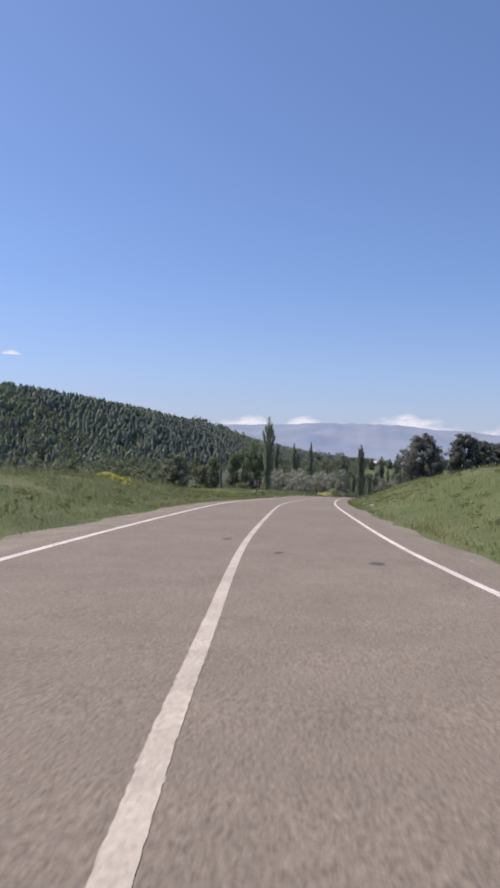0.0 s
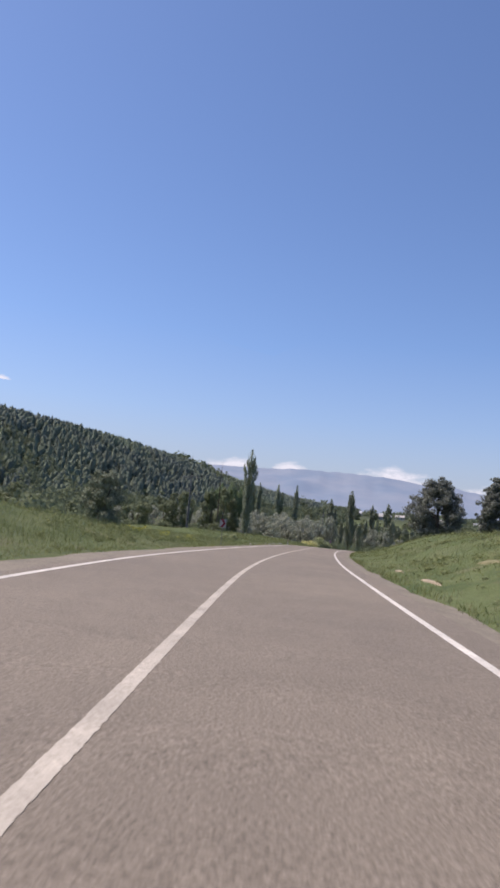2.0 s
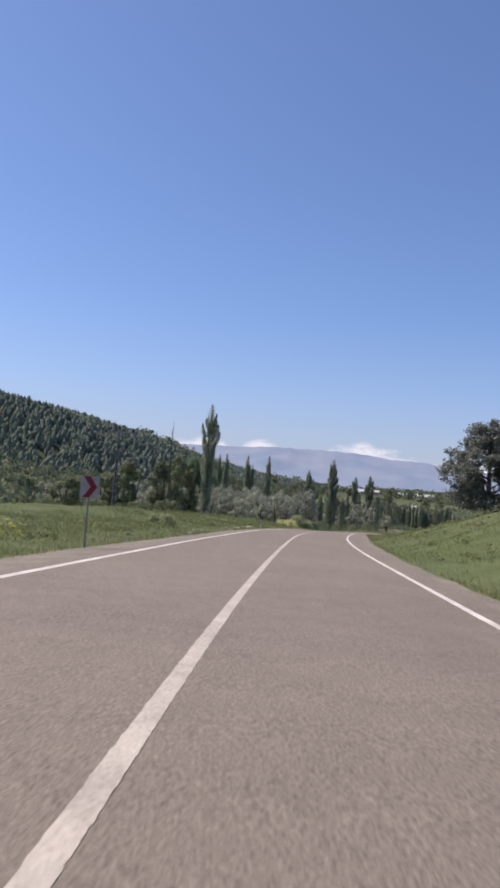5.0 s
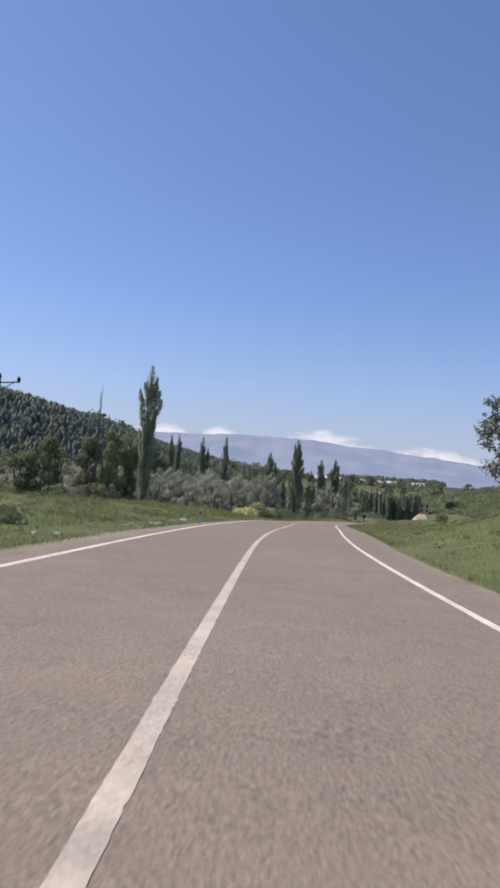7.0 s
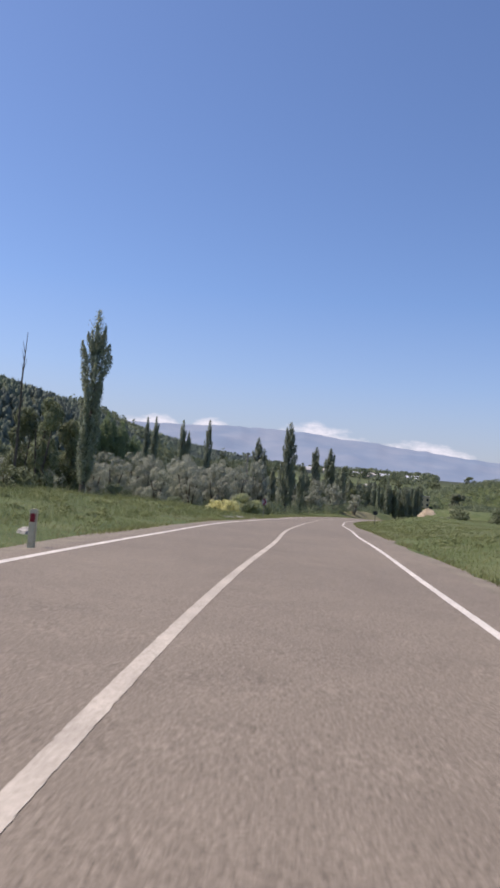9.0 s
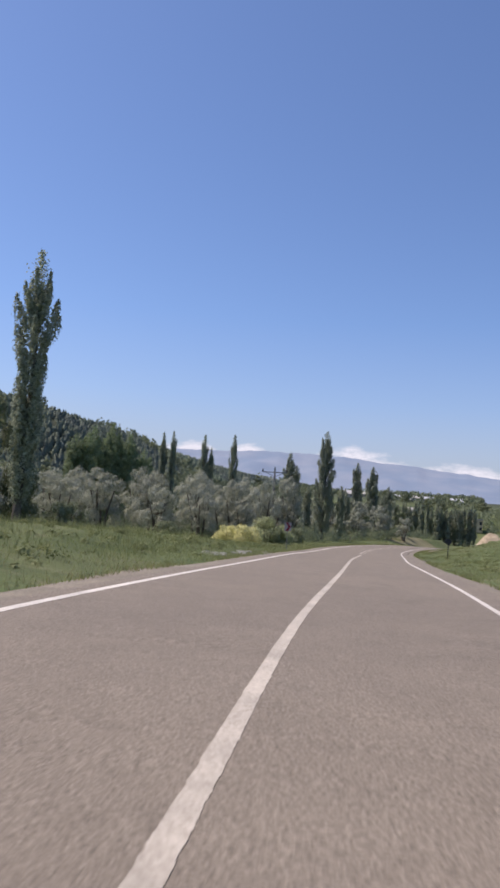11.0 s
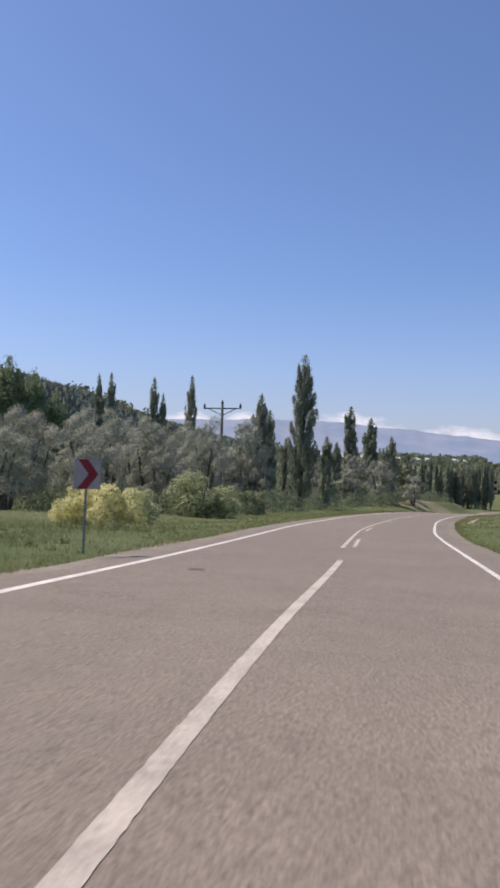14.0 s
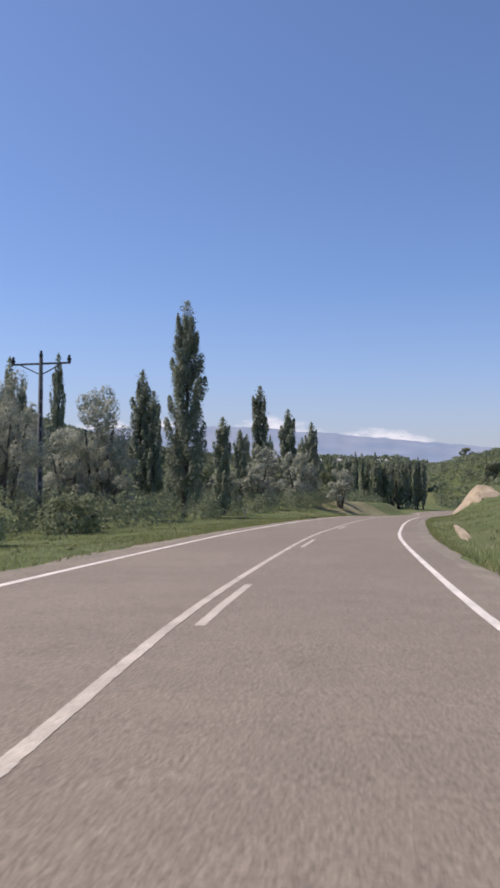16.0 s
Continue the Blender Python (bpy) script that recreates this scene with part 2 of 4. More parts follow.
# ---------------------------------------------------------------- the road's line
# x, y, z of the middle line
LINE = np.array([
    (30, -200, 2.2), (15.5, -105, 1.2), (8.2, -55, 0.55), (3.6, -25, 0.22), (-0.42, 0, -0.05), (-1.42, 6.7, -0.15), (-2.7, 16, -0.3), (-4.03, 28.4, -0.46), (-5.72, 46.3, -0.72), (-6.86, 64.3, -1.12), (-7.53, 84, -1.55),
    (-7.74, 97, -1.82), (-7.64, 110, -2.06), (-7.25, 122, -2.29), (-6.7, 134, -2.6), (-6.3, 145, -2.93), (-5.64, 155, -3.25), (-5.2, 162, -3.51), (-4.12, 180, -4.18), (-3.12, 191, -4.58), (-2.25, 201.5, -4.95),
    (-1.76, 207, -5.13), (-0.95, 214.2, -5.33), (1.5, 229.2, -5.75), (3.6, 239.5, -6.02), (8.4, 260, -6.6), (14.3, 281, -7.3), (24.5, 312, -8.65), (36, 345, -9.9),
    (42, 372, -10.7), (54, 394, -11.1), (74, 410, -11.3), (110, 418, -11.4), (160, 421, -11.5), (260, 426, -11.5)], float)


def smooth_line(points, step=2.0):
    """A Catmull-Rom curve through the points, at even steps."""
    p = np.vstack([2 * points[0] - points[1], points, 2 * points[-1] - points[-2]])
    out = []
    for i in range(1, len(p) - 2):
        u = np.linspace(0, 1, 16, endpoint=False)[:, None]
        a, b, c, d = p[i - 1:i + 3]
        out.append(0.5 * ((2 * b) + (-a + c) * u + (2 * a - 5 * b + 4 * c - d) * u**2 + (-a + 3 * b - 3 * c + d) * u**3))
    q = np.vstack(out + [points[-1:]])
    for _ in range(6):
        q[1:-1] = (q[:-2] + 2 * q[1:-1] + q[2:]) / 4
    s = np.r_[0, np.cumsum(np.hypot(*np.diff(q[:, :2], axis=0).T))]
    t = np.arange(0, s[-1], step)
    return np.stack([np.interp(t, s, q[:, k]) for k in range(3)], 1), t


ROAD, STATION = smooth_line(LINE)
TANG = np.gradient(ROAD, axis=0)
TANG /= np.hypot(TANG[:, 0], TANG[:, 1])[:, None]
SIDE = np.stack([TANG[:, 1], -TANG[:, 0], 0 * TANG[:, 0]], 1)  # to the right


def road_frame(x, y):
    """Signed distance to the right of the middle line, the line's y and its height, for arrays of places."""
    x, y = np.asarray(x, float), np.asarray(y, float)
    lat, ys, zs = np.empty(x.shape), np.empty(x.shape), np.empty(x.shape)
    fx, fy = x.ravel(), y.ravel()
    fl, fs, fz = lat.ravel(), ys.ravel(), zs.ravel()
    for i in range(0, len(fx), 4000):
        dx = fx[i:i + 4000, None] - ROAD[None, :, 0]
        dy = fy[i:i + 4000, None] - ROAD[None, :, 1]
        k = np.argmin(dx * dx + dy * dy, 1)
        r = np.arange(len(k))
        off = dx[r, k] * SIDE[k, 0] + dy[r, k] * SIDE[k, 1]
        along = dx[r, k] * TANG[k, 0] + dy[r, k] * TANG[k, 1]
        d = np.hypot(dx[r, k], dy[r, k])
        fl[i:i + 4000] = np.where(d > np.abs(off) + 2.5, np.sign(off + 1e-9) * d, off)
        fs[i:i + 4000] = ROAD[k, 1]
        fz[i:i + 4000] = ROAD[k, 2] + np.clip(along, -2, 2) * TANG[k, 2]
    return fl.reshape(x.shape), fs.reshape(x.shape), fz.reshape(x.shape)


def sstep(a, b, v):
    u = np.clip((v - a) / (b - a), 0, 1)
    return u * u * (3 - 2 * u)


def wave(x, y, f, seed):
    """A cheap smooth noise of sines, about -1 to 1."""
    r = np.random.RandomState(seed)
    out = 0 * np.asarray(x, float)
    for k in range(6):
        a, ph, w = r.uniform(0, 6.28), r.uniform(0, 6.28), f * r.uniform(0.6, 1.7)
        out = out + np.sin((np.cos(a) * x + np.sin(a) * y) * w + ph)
    return out / 3.2


# the wooded ridge on the left: y along it, x and height of its crest
RIDGE_Y = [-400, 180, 364, 480, 765, 976, 1140, 1340]
RIDGE_X = [-235, -211, -184, -159, -146, -85, -33, 23]
RIDGE_Z = [33, 36.5, 39, 38.3, 36, 18.5, 5, -5]


def grass_edge(ys, lat):
    """Distance from the middle line at which the turf begins."""
    return np.where(lat < 0, np.interp(ys, [40, 75, 110], [5.0, 4.85, 4.25]), np.interp(ys, [30, 75], [4.5, 4.15]))


def height(x, y):
    """The ground's height."""
    x, y = np.asarray(x, float), np.asarray(y, float)
    lat, ys, zr = road_frame(x, y)
    d = np.abs(lat)
    # near profile
    bank_l = np.interp(ys, [-60, 0, 40, 60, 80, 110, 140, 178, 205, 250, 285, 305, 345, 370], [1.2, 1.25, 1.5, 1.15, 0.55, 0.3, 0.7, 0.8, -0.2, -0.5, 0.4, 1.9, 2.1, 0.3])
    bank_r = np.interp(ys, [-60, 0, 60, 110, 130, 150, 190, 220, 260, 285, 297, 305, 334, 352, 390], [2.6, 2.6, 2.8, 2.6, 1.7, 0.7, 0.8, 1.2, 1.6, 1.8, 2.0, 4.0, 4.9, 5.6, 1.5])
    rise = np.where(lat < 0, bank_l * sstep(5.0, np.interp(ys, [280, 300], [12.0, 10.0]), d), bank_r * sstep(4.6, np.interp(ys, [275, 296, 301, 320], [14.0, 10.0, 8.8, 9.0]), d))
    tiny = 0.10 * wave(x, y, 0.8, 1) * sstep(5.5, 8, d) + 0.25 * wave(x, y, 0.16, 2) * sstep(7, 16, d)
    near = zr - 0.02 + rise + tiny - 0.22 * (1 - sstep(0, 0.5, d - grass_edge(ys, lat)))
    # valley and far land
    valley = np.interp(y, [-300, 0, 120, 250, 420, 640, 900, 1300, 5000], [0.5, -1.5, -4.5, -7.3, -10, -6, 13, 22, 30]) + 1.2 * wave(x, y, 0.02, 3)
    w = sstep(14, 70, d)
    z = near * (1 - w) + valley * w
    # wooded ridge on the left
    xr, hr = np.interp(y, RIDGE_Y, RIDGE_X), np.interp(y, RIDGE_Y, RIDGE_Z)
    u = x - xr
    face = np.where(u > 0, 1 - sstep(0, 114, u), 1 - 0.45 * sstep(0, 700, -u))
    face = face * sstep(25, 60, d)
    z = z * (1 - face) + (hr * (1 + 0.04 * wave(x, y, 0.018, 5)) + 1.5 * wave(x, y, 0.03, 6)) * face
    # wooded rise on the right
    q = np.hypot((x - 128) / 92, (y - 430) / 150)
    z = z + 21 * (1 - sstep(0.1, 1.25, q)) * sstep(14, 60, d) * (x > 0)
    return z


def height1(x, y):
    return float(height(np.array([x]), np.array([y]))[0])


def axis_steps(fine_a, fine_b, step, far, grow=1.16):
    mid = list(np.arange(fine_a, fine_b + 1e-6, step))
    up, dn, s = fine_b, fine_a, step
    hi, lo = [], []
    while up < far[1]:
        s *= grow
        up += s
        hi.append(up)
    s = step
    while dn > far[0]:
        s *= grow
        dn -= s
        lo.append(dn)
    return np.array(lo[::-1] + mid + hi)


# ---------------------------------------------------------------- ground
gx = axis_steps(-42, 60, 1.0, (-4800, 4800), 1.13)
gy = axis_steps(-16, 366, 1.5, (-900, 4700), 1.10)
GX, GY = np.meshgrid(gx, gy)
GZ = height(GX, GY)
nv = GX.shape
idx = np.arange(nv[0] * nv[1]).reshape(nv)
faces = np.stack([idx[:-1, :-1], idx[:-1, 1:], idx[1:, 1:], idx[1:, :-1]], -1).reshape(-1, 4)
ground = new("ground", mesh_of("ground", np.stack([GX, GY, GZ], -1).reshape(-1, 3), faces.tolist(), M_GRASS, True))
tagged(ground, "rough green grassland with dry patches beside the road", "ground", kind="structure")


# ---------------------------------------------------------------- road
def ribbon(lat_a, lat_b, lift_a, lift_b, keep=None, jag=0.0, seed=0, thick=0.0):
    """Verts and faces of a strip beside the middle line."""
    r = np.random.RandomState(seed)
    k = np.arange(len(ROAD)) if keep is None else keep
    a = ROAD[k] + SIDE[k] * (lat_a + jag * r.uniform(-1, 1, len(k)) * (abs(lat_a) > abs(lat_b)))[:, None] if jag else ROAD[k] + SIDE[k] * lat_a
    b = ROAD[k] + SIDE[k] * (lat_b + jag * r.uniform(-1, 1, len(k)) * (abs(lat_b) > abs(lat_a)))[:, None] if jag else ROAD[k] + SIDE[k] * lat_b
    a = a + np.array([0, 0, lift_a])
    b = b + np.array([0, 0, lift_b])
    n = len(k)
    v = np.vstack([a, b])
    f = [(i, n + i, n + i + 1, i + 1) for i in range(n - 1)]
    if thick:
        down = v - np.array([0, 0, thick])
        v = np.vstack([v, down])
        f += [(i + 1, 2 * n + i + 1, 2 * n + i, i) for i in range(n - 1)] + [(n + i, 3 * n + i, 3 * n + i + 1, n + i + 1) for i in range(n - 1)]
    return v, f


HALF = 3.55
v, f = ribbon(-4.0, 4.1, 0, 0, thick=0.25)
road = tagged(new("road", mesh_of("road", v, f, M_ASPHALT)), "worn pinkish grey asphalt country road with white lines", "road", kind="structure")
for side, nm in ((-1, 1), (1, 2)):
    v, f = ribbon(*((side * 5.6, side * 3.95) if side < 0 else (side * 4.05, side * 4.75)), *((-0.10, -0.012) if side < 0 else (-0.012, -0.06)), jag=0.22, seed=nm)
    tagged(new("shoulder_%d" % nm, mesh_of("shoulder", v, f, M_GRAVEL)), "pale gravel shoulder along the asphalt edge", "road shoulder", kind="structure")


def line_part(name, lat, width, y0, y1, material=M_LINE, seed=3):
    """A painted strip; lat is a number or a pair of lists (y, offset)."""
    fine = np.linspace(y0, y1, max(3, int((y1 - y0) / 0.05) + 1))
    base = np.stack([np.interp(fine, ROAD[:, 1], ROAD[:, k]) for k in range(3)], 1)
    sd = np.stack([np.interp(fine, ROAD[:, 1], SIDE[:, k]) for k in range(3)], 1)
    r = np.random.RandomState(seed)
    off = (np.mean([np.interp(fine + q, *lat) for q in range(-7, 8)], 0) if isinstance(lat, tuple) else np.full(len(fine), lat))[:, None]
    wa, wb = r.normal(0, 0.0035, (2, len(base), 1))
    a = base + sd * (off - width / 2 + wa) + np.array([0, 0, 0.0035])
    b = base + sd * (off + width / 2 + wb) + np.array([0, 0, 0.0035])
    n = len(base)
    return part(name, mesh_of(name, np.vstack([a, b]), [(i, n + i, n + i + 1, i + 1) for i in range(n - 1)], material), road)


line_part("edge_line", ([-60, 178, 192, 216, 236], [-HALF, -HALF, -HALF + 0.14, -HALF + 0.14, -HALF]), 0.165, -60, 390, M_EDGE)
line_part("edge_line", ([-60, 15, 30, 45, 65, 80, 95, 106, 118, 130, 145, 165, 190, 205, 216, 226, 240, 270], [3.35, 3.33, 3.4, 3.5, 3.54, 3.45, 3.28, 3.1, 3.04, 3.1, 3.26, 3.32, 3.32, 3.46, 3.49, 3.4, 3.28, 3.4]), 0.13, -60, 390, M_EDGE)
line_part("centre_line", ([-60, 15, 28, 75, 90, 96, 100, 104, 109, 115, 121, 128, 134, 141, 153, 165, 180, 193], [0, 0, 0.03, 0.03, 0.06, 0.04, 0.0, -0.10, -0.18, -0.23, -0.23, -0.10, -0.04, -0.05, -0.01, 0.06, 0.14, 0.22]), 0.14, -60, 192.8)
line_part("centre_line", ([197, 207, 214, 225], [0.0, 0.04, 0.04, 0.0]), 0.12, 197.8, 400)
for y0, y1 in ((198.4, 203.6), (211.5, 215.6), (226, 230.5), (241, 245.5)):
    line_part("centre_dash", 0.33, 0.12, y0, y1)

def tar_patch(x, y, rx, ry, seed):
    """A thin ragged darker spot laid on the carriageway."""
    r = np.random.RandomState(seed)
    a = np.linspace(0, 6.2832, 18, endpoint=False)
    w = r.uniform(0.7, 1.15, 18)
    px, py = x + rx * w * np.cos(a), y + ry * w * np.sin(a)
    z = road_frame(px, py)[2] + 0.0035
    part("tar_patch", mesh_of("tar_patch", np.stack([px, py, z], 1), [tuple(range(18))], M_SPOT), road, "small dark spot on the asphalt")


# added dark spots: one stain and three smudges on the asphalt
for k, (x, y, rx, ry) in enumerate([(-5.42, 188.85, 0.17, 0.24), (-3.3, 17.3, 0.12, 0.3), (-1.75, 14.3, 0.1, 0.25), (0.06, 13.0, 0.16, 0.3)]):
    tar_patch(x, y, rx, ry, 40 + k)

# ---------------------------------------------------------------- plants


def leaf_mesh(name, pts, nrm, size, material, rng, long=1.35, stray=0.45):
    """Loose four-cornered leaves at the points, facing about along the normals."""
    n = len(pts)
    nn = nrm + rng.normal(0, stray, (n, 3))
    nn /= np.linalg.norm(nn, axis=1)[:, None] + 1e-9
    t = np.cross(nn, rng.normal(0, 1, (n, 3)))
    t /= np.linalg.norm(t, axis=1)[:, None] + 1e-9
    b = np.cross(nn, t)
    s = size * rng.uniform(0.6, 1.35, n)[:, None]
    fold = nn * s * rng.uniform(-0.25, 0.25, n)[:, None]
    c = np.stack([pts - t * s * long / 2, pts - b * s * 0.42 + fold, pts + t * s * long / 2, pts + b * s * 0.42 + fold], 1)
    return quads_mesh(name, c, material)


def puffs(centres, radii, per_area, rng, squash=0.85, size=0.2):
    """Points and outward normals on and a little inside a bunch of balls, none buried deep in another."""
    P, N = [], []
    for k, (c, r) in enumerate(zip(centres, radii)):
        n = int(per_area * 12.6 * r * r)
        d = rng.normal(0, 1, (n, 3))
        d /= np.linalg.norm(d, axis=1)[:, None]
        rr = r * (1 - 0.35 * rng.rand(n)[:, None] ** 2) * (1 + 0.18 * np.sin(d[:, :1] * 5 + k) * np.cos(d[:, 2:] * 4 + 2 * k))
        p = c + d * rr * np.array([1, 1, squash])
        P.append(p)
        N.append(d)
    P, N = np.vstack(P), np.vstack(N)
    keep = np.ones(len(P), bool)
    for c, r in zip(centres, radii):
        keep &= np.linalg.norm((P - c) / np.array([1, 1, squash]), axis=1) > r * 0.62
    return P[keep], N[keep]


def tube_bm(path, radii, n=7):
    """One tapered stem along a bent path."""
    bm = bmesh.new()
    rings = []
    for i, p in enumerate(path):
        way = Vector(path[min(i + 1, len(path) - 1)]) - Vector(path[max(i - 1, 0)])
        q = way.to_track_quat("Z", "Y")
        rings.append([bm.verts.new(Vector(p) + q @ Vector((radii[i] * math.cos(6.2832 * k / n), radii[i] * math.sin(6.2832 * k / n), 0))) for k in range(n)])
    for a, b in zip(rings[:-1], rings[1:]):
        for k in range(n):
            bm.faces.new((a[k], a[(k + 1) % n], b[(k + 1) % n], b[k]))
    bm.faces.new(rings[0][::-1])
    bm.faces.new(rings[-1])
    return bm


def poplar(h, r, seed, leaf=0.26, count=5200, lean=0.0, thin=0.0, label="tall narrow columnar poplar in full green leaf", material=None, bare=0.04, puff=0.3, nb=56, waist=(0.45, 0.72, 0.95, 1.0, 0.9, 0.68, 0.4, 0.1)):
    """A columnar poplar with its base at the origin."""
    rng = np.random.RandomState(seed)
    root = thing("poplar_tree", label, "tree", "poplars of the valley")
    path = [Vector((lean * h * u + 0.12 * math.sin(5 * u + seed), 0.1 * math.cos(4 * u + seed), -0.5 + (h + 0.3) * u)) for u in (0, 0.12, 0.35, 0.6, 0.85)]
    part("trunk", tube_bm(path, [0.024 * h * k for k in (0.8, 0.6, 0.42, 0.25, 0.08)]), root, material=M_BARK)
    for _ in range(4):
        u = rng.uniform(0.1, 0.75)
        a = rng.uniform(0, 6.28)
        p = Vector((lean * h * u, 0, h * u))
        part("branch", rod_bm(p, p + Vector((math.cos(a) * r * 0.6, math.sin(a) * r * 0.6, h * 0.12)), 0.006 * h, 0.002 * h, 5), root, material=M_BARK)
    # leaves cling to steep plumes that leave gaps and an uneven outline
    prof = lambda u: np.interp(u, [0, 0.1, 0.3, 0.5, 0.68, 0.84, 0.95, 1.0], waist)
    P, N = [], []
    per = count // nb
    for k in range(nb):
        u0, a = bare + (0.80 - bare) * ((k + rng.rand()) / nb) ** 0.92, 2.39996 * k + rng.uniform(-0.5, 0.5)
        ln = rng.uniform(0.11, 0.21) * (1 - 0.3 * u0)
        reach = r * float(prof(u0 + 0.6 * ln)) * rng.uniform(0.42, 1.08)
        q = rng.beta(1.3, 1.2, per)
        uu = np.minimum(u0 + ln * q, 0.995)
        rad = reach * (0.25 + 0.75 * (1 - np.exp(-3.2 * q)))
        d = rng.normal(0, 1, (per, 3))
        d /= np.linalg.norm(d, axis=1)[:, None]
        sp = (np.interp(uu, [0.72, 1.0], [1.0, 0.45]) * r * puff * rng.uniform(0.75, 1.2) * np.sin(np.pi * (0.14 + 0.84 * q)) ** 0.6 * rng.uniform(0.35, 1.0, per) ** 0.5)[:, None]
        P.append(np.stack([np.cos(a) * rad + lean * h * uu, np.sin(a) * rad, uu * h], 1) + d * sp)
        N.append(d + 0.35 * np.stack([np.cos(a) + 0 * q, np.sin(a) + 0 * q, 0.5 + 0 * q], 1))
    # the leading shoot, closing the top to a point
    m = max(110, 3 * per)
    u = 0.76 + 0.23 * rng.beta(1.1, 1.4, m)
    d = rng.normal(0, 1, (m, 3)) * (r * 0.27 * np.interp(u, [0.76, 0.9, 1.0], [1.0, 0.75, 0.15]))[:, None]
    P.append(np.stack([lean * h * u, 0 * u, u * h], 1) + d)
    N.append(d / r + rng.normal(0, 0.2, (m, 3)))
    P, N = np.vstack(P), np.vstack(N)
    if thin:
        keep = rng.rand(len(P)) > thin
        P, N = P[keep], N[keep]
    part("crown", leaf_mesh("crown", P, N, leaf, material or M_POPLAR, rng, 1.35, 0.22), root)
    return root


def round_tree(name, h, r, seed, material, label, category, group, leaf=0.2, per_area=26, clumps=18, low=0.25, trunks=3, spread=0.6, lump=(0.22, 0.42), stray=0.45):
    """A broad tree or shrub: several stems and a crown of leafy clumps."""
    rng = np.random.RandomState(seed)
    root = thing(name, label, category, group)
    cs, rs = [], []
    for k in range(clumps):
        a, q = rng.uniform(0, 6.28), rng.rand() ** 0.6
        u = rng.uniform(low, 0.93)
        w = math.sin(math.pi * min(1, (u * 0.85 + 0.12))) ** 0.7
        rad = r * w * q * 0.82
        cs.append((math.cos(a) * rad, math.sin(a) * rad, h * u))
        rs.append(r * rng.uniform(*lump) * (1.1 - 0.35 * u))
    cs, rs = np.array(cs), np.array(rs)
    top = cs[:, 2] + rs * 0.85
    cs[:, 2] *= (h / top.max())
    for k in range(trunks):
        a = 6.28 * k / trunks + rng.uniform(0, 1)
        p0 = Vector((math.cos(a) * 0.1 * r, math.sin(a) * 0.1 * r, -0.4))
        p1 = Vector((math.cos(a) * spread * 0.35 * r, math.sin(a) * spread * 0.35 * r, h * 0.32))
        p2 = Vector((math.cos(a + 0.3) * spread * 0.7 * r, math.sin(a + 0.3) * spread * 0.7 * r, h * 0.66))
        part("stem", tube_bm([p0, p1, p2], [0.026 * h, 0.02 * h, 0.009 * h], 6), root, material=M_BARK)
        for j in range(2):
            part("branch", rod_bm(p1.lerp(p2, 0.4 * j), Vector(cs[rng.randint(clumps)]), 0.007 * h, 0.002 * h, 5), root, material=M_BARK)
    P, N = puffs(cs, rs, per_area, rng)
    keep = P[:, 2] > 0.02
    part("crown", leaf_mesh("crown", P[keep], N[keep] + np.array([0, 0, 0.25]), leaf, material, rng, 1.35, stray), root)
    return root


def pine(h, r, seed, label):
    """A broad-headed pine with separate dark clumps of needles."""
    rng = np.random.RandomState(seed)
    root = thing("pine_tree", label, "tree", "pines on the bank")
    part("trunk", tube_bm([Vector((0, 0, -0.4)), Vector((0.1, 0, h * 0.4)), Vector((0, 0.1, h * 0.92))], [0.03 * h, 0.022 * h, 0.006 * h], 8), root, material=M_BARK)
    P, N = [], []
    lobes = [(2.4 * k + rng.uniform(-0.5, 0.5), 0.2 + 0.77 * (k + 0.5) / 66, rng.uniform(0.5, 1.05)) for k in range(66)]
    lobes += [(rng.uniform(0, 6.28), u, 0.6) for u in (0.9, 0.95, 0.99)]
    for k, (a, u, q) in enumerate(lobes):
        w = np.interp(u, [0.1, 0.3, 0.5, 0.75, 1.0], [0.85, 1.0, 1.0, 0.82, 0.3])
        tip = Vector((math.cos(a) * r * w * q * 0.82, math.sin(a) * r * w * q * 0.82, h * u * 0.93))
        root_z = h * max(0.1, u - 0.16)
        if k % 3 == 0:
            part("branch", rod_bm(Vector((0, 0, root_z)), tip, 0.009 * h, 0.002 * h, 5), root, material=M_BARK)
        # tufts along the outer half of each bough
        for j in range(10):
            v = rng.uniform(0.62, 1.06)
            c = np.array([tip.x * v, tip.y * v, root_z + (tip.z - root_z) * v]) + rng.normal(0, 0.06 * r, 3)
            m = 44
            d = rng.normal(0, 1, (m, 3))
            d /= np.linalg.norm(d, axis=1)[:, None]
            P.append(c + d * r * rng.uniform(0.05, 0.125) * rng.uniform(0.6, 1.15, (m, 1)) * np.array([1, 1, 0.75]))
            N.append(d + np.array([0, 0, 0.4]))
    part("crown", leaf_mesh("crown", np.vstack(P), np.vstack(N), 0.13, M_PINE, rng, 2.2), root)
    return root


def stand(ob, x, y, turn=0.0, sx=1.0, sz=1.0, sink=0.1):
    """Put the first of a kind at its place."""
    ob.matrix_basis = pose(x, y, height1(x, y) - sink, 0, 0, turn) @ Matrix.Diagonal((sx, sx, sz, 1))
    return ob


def again(ob, x, y, turn=0.0, sx=1.0, sz=1.0, sink=0.1):
    m = copy_thing(ob, Matrix())
    m.matrix_basis = pose(x, y, height1(x, y) - sink, 0, 0, turn) @ Matrix.Diagonal((sx, sx, sz, 1))
    return m


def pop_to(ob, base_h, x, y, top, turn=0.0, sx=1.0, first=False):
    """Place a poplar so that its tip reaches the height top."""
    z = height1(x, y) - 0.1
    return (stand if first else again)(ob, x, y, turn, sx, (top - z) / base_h)


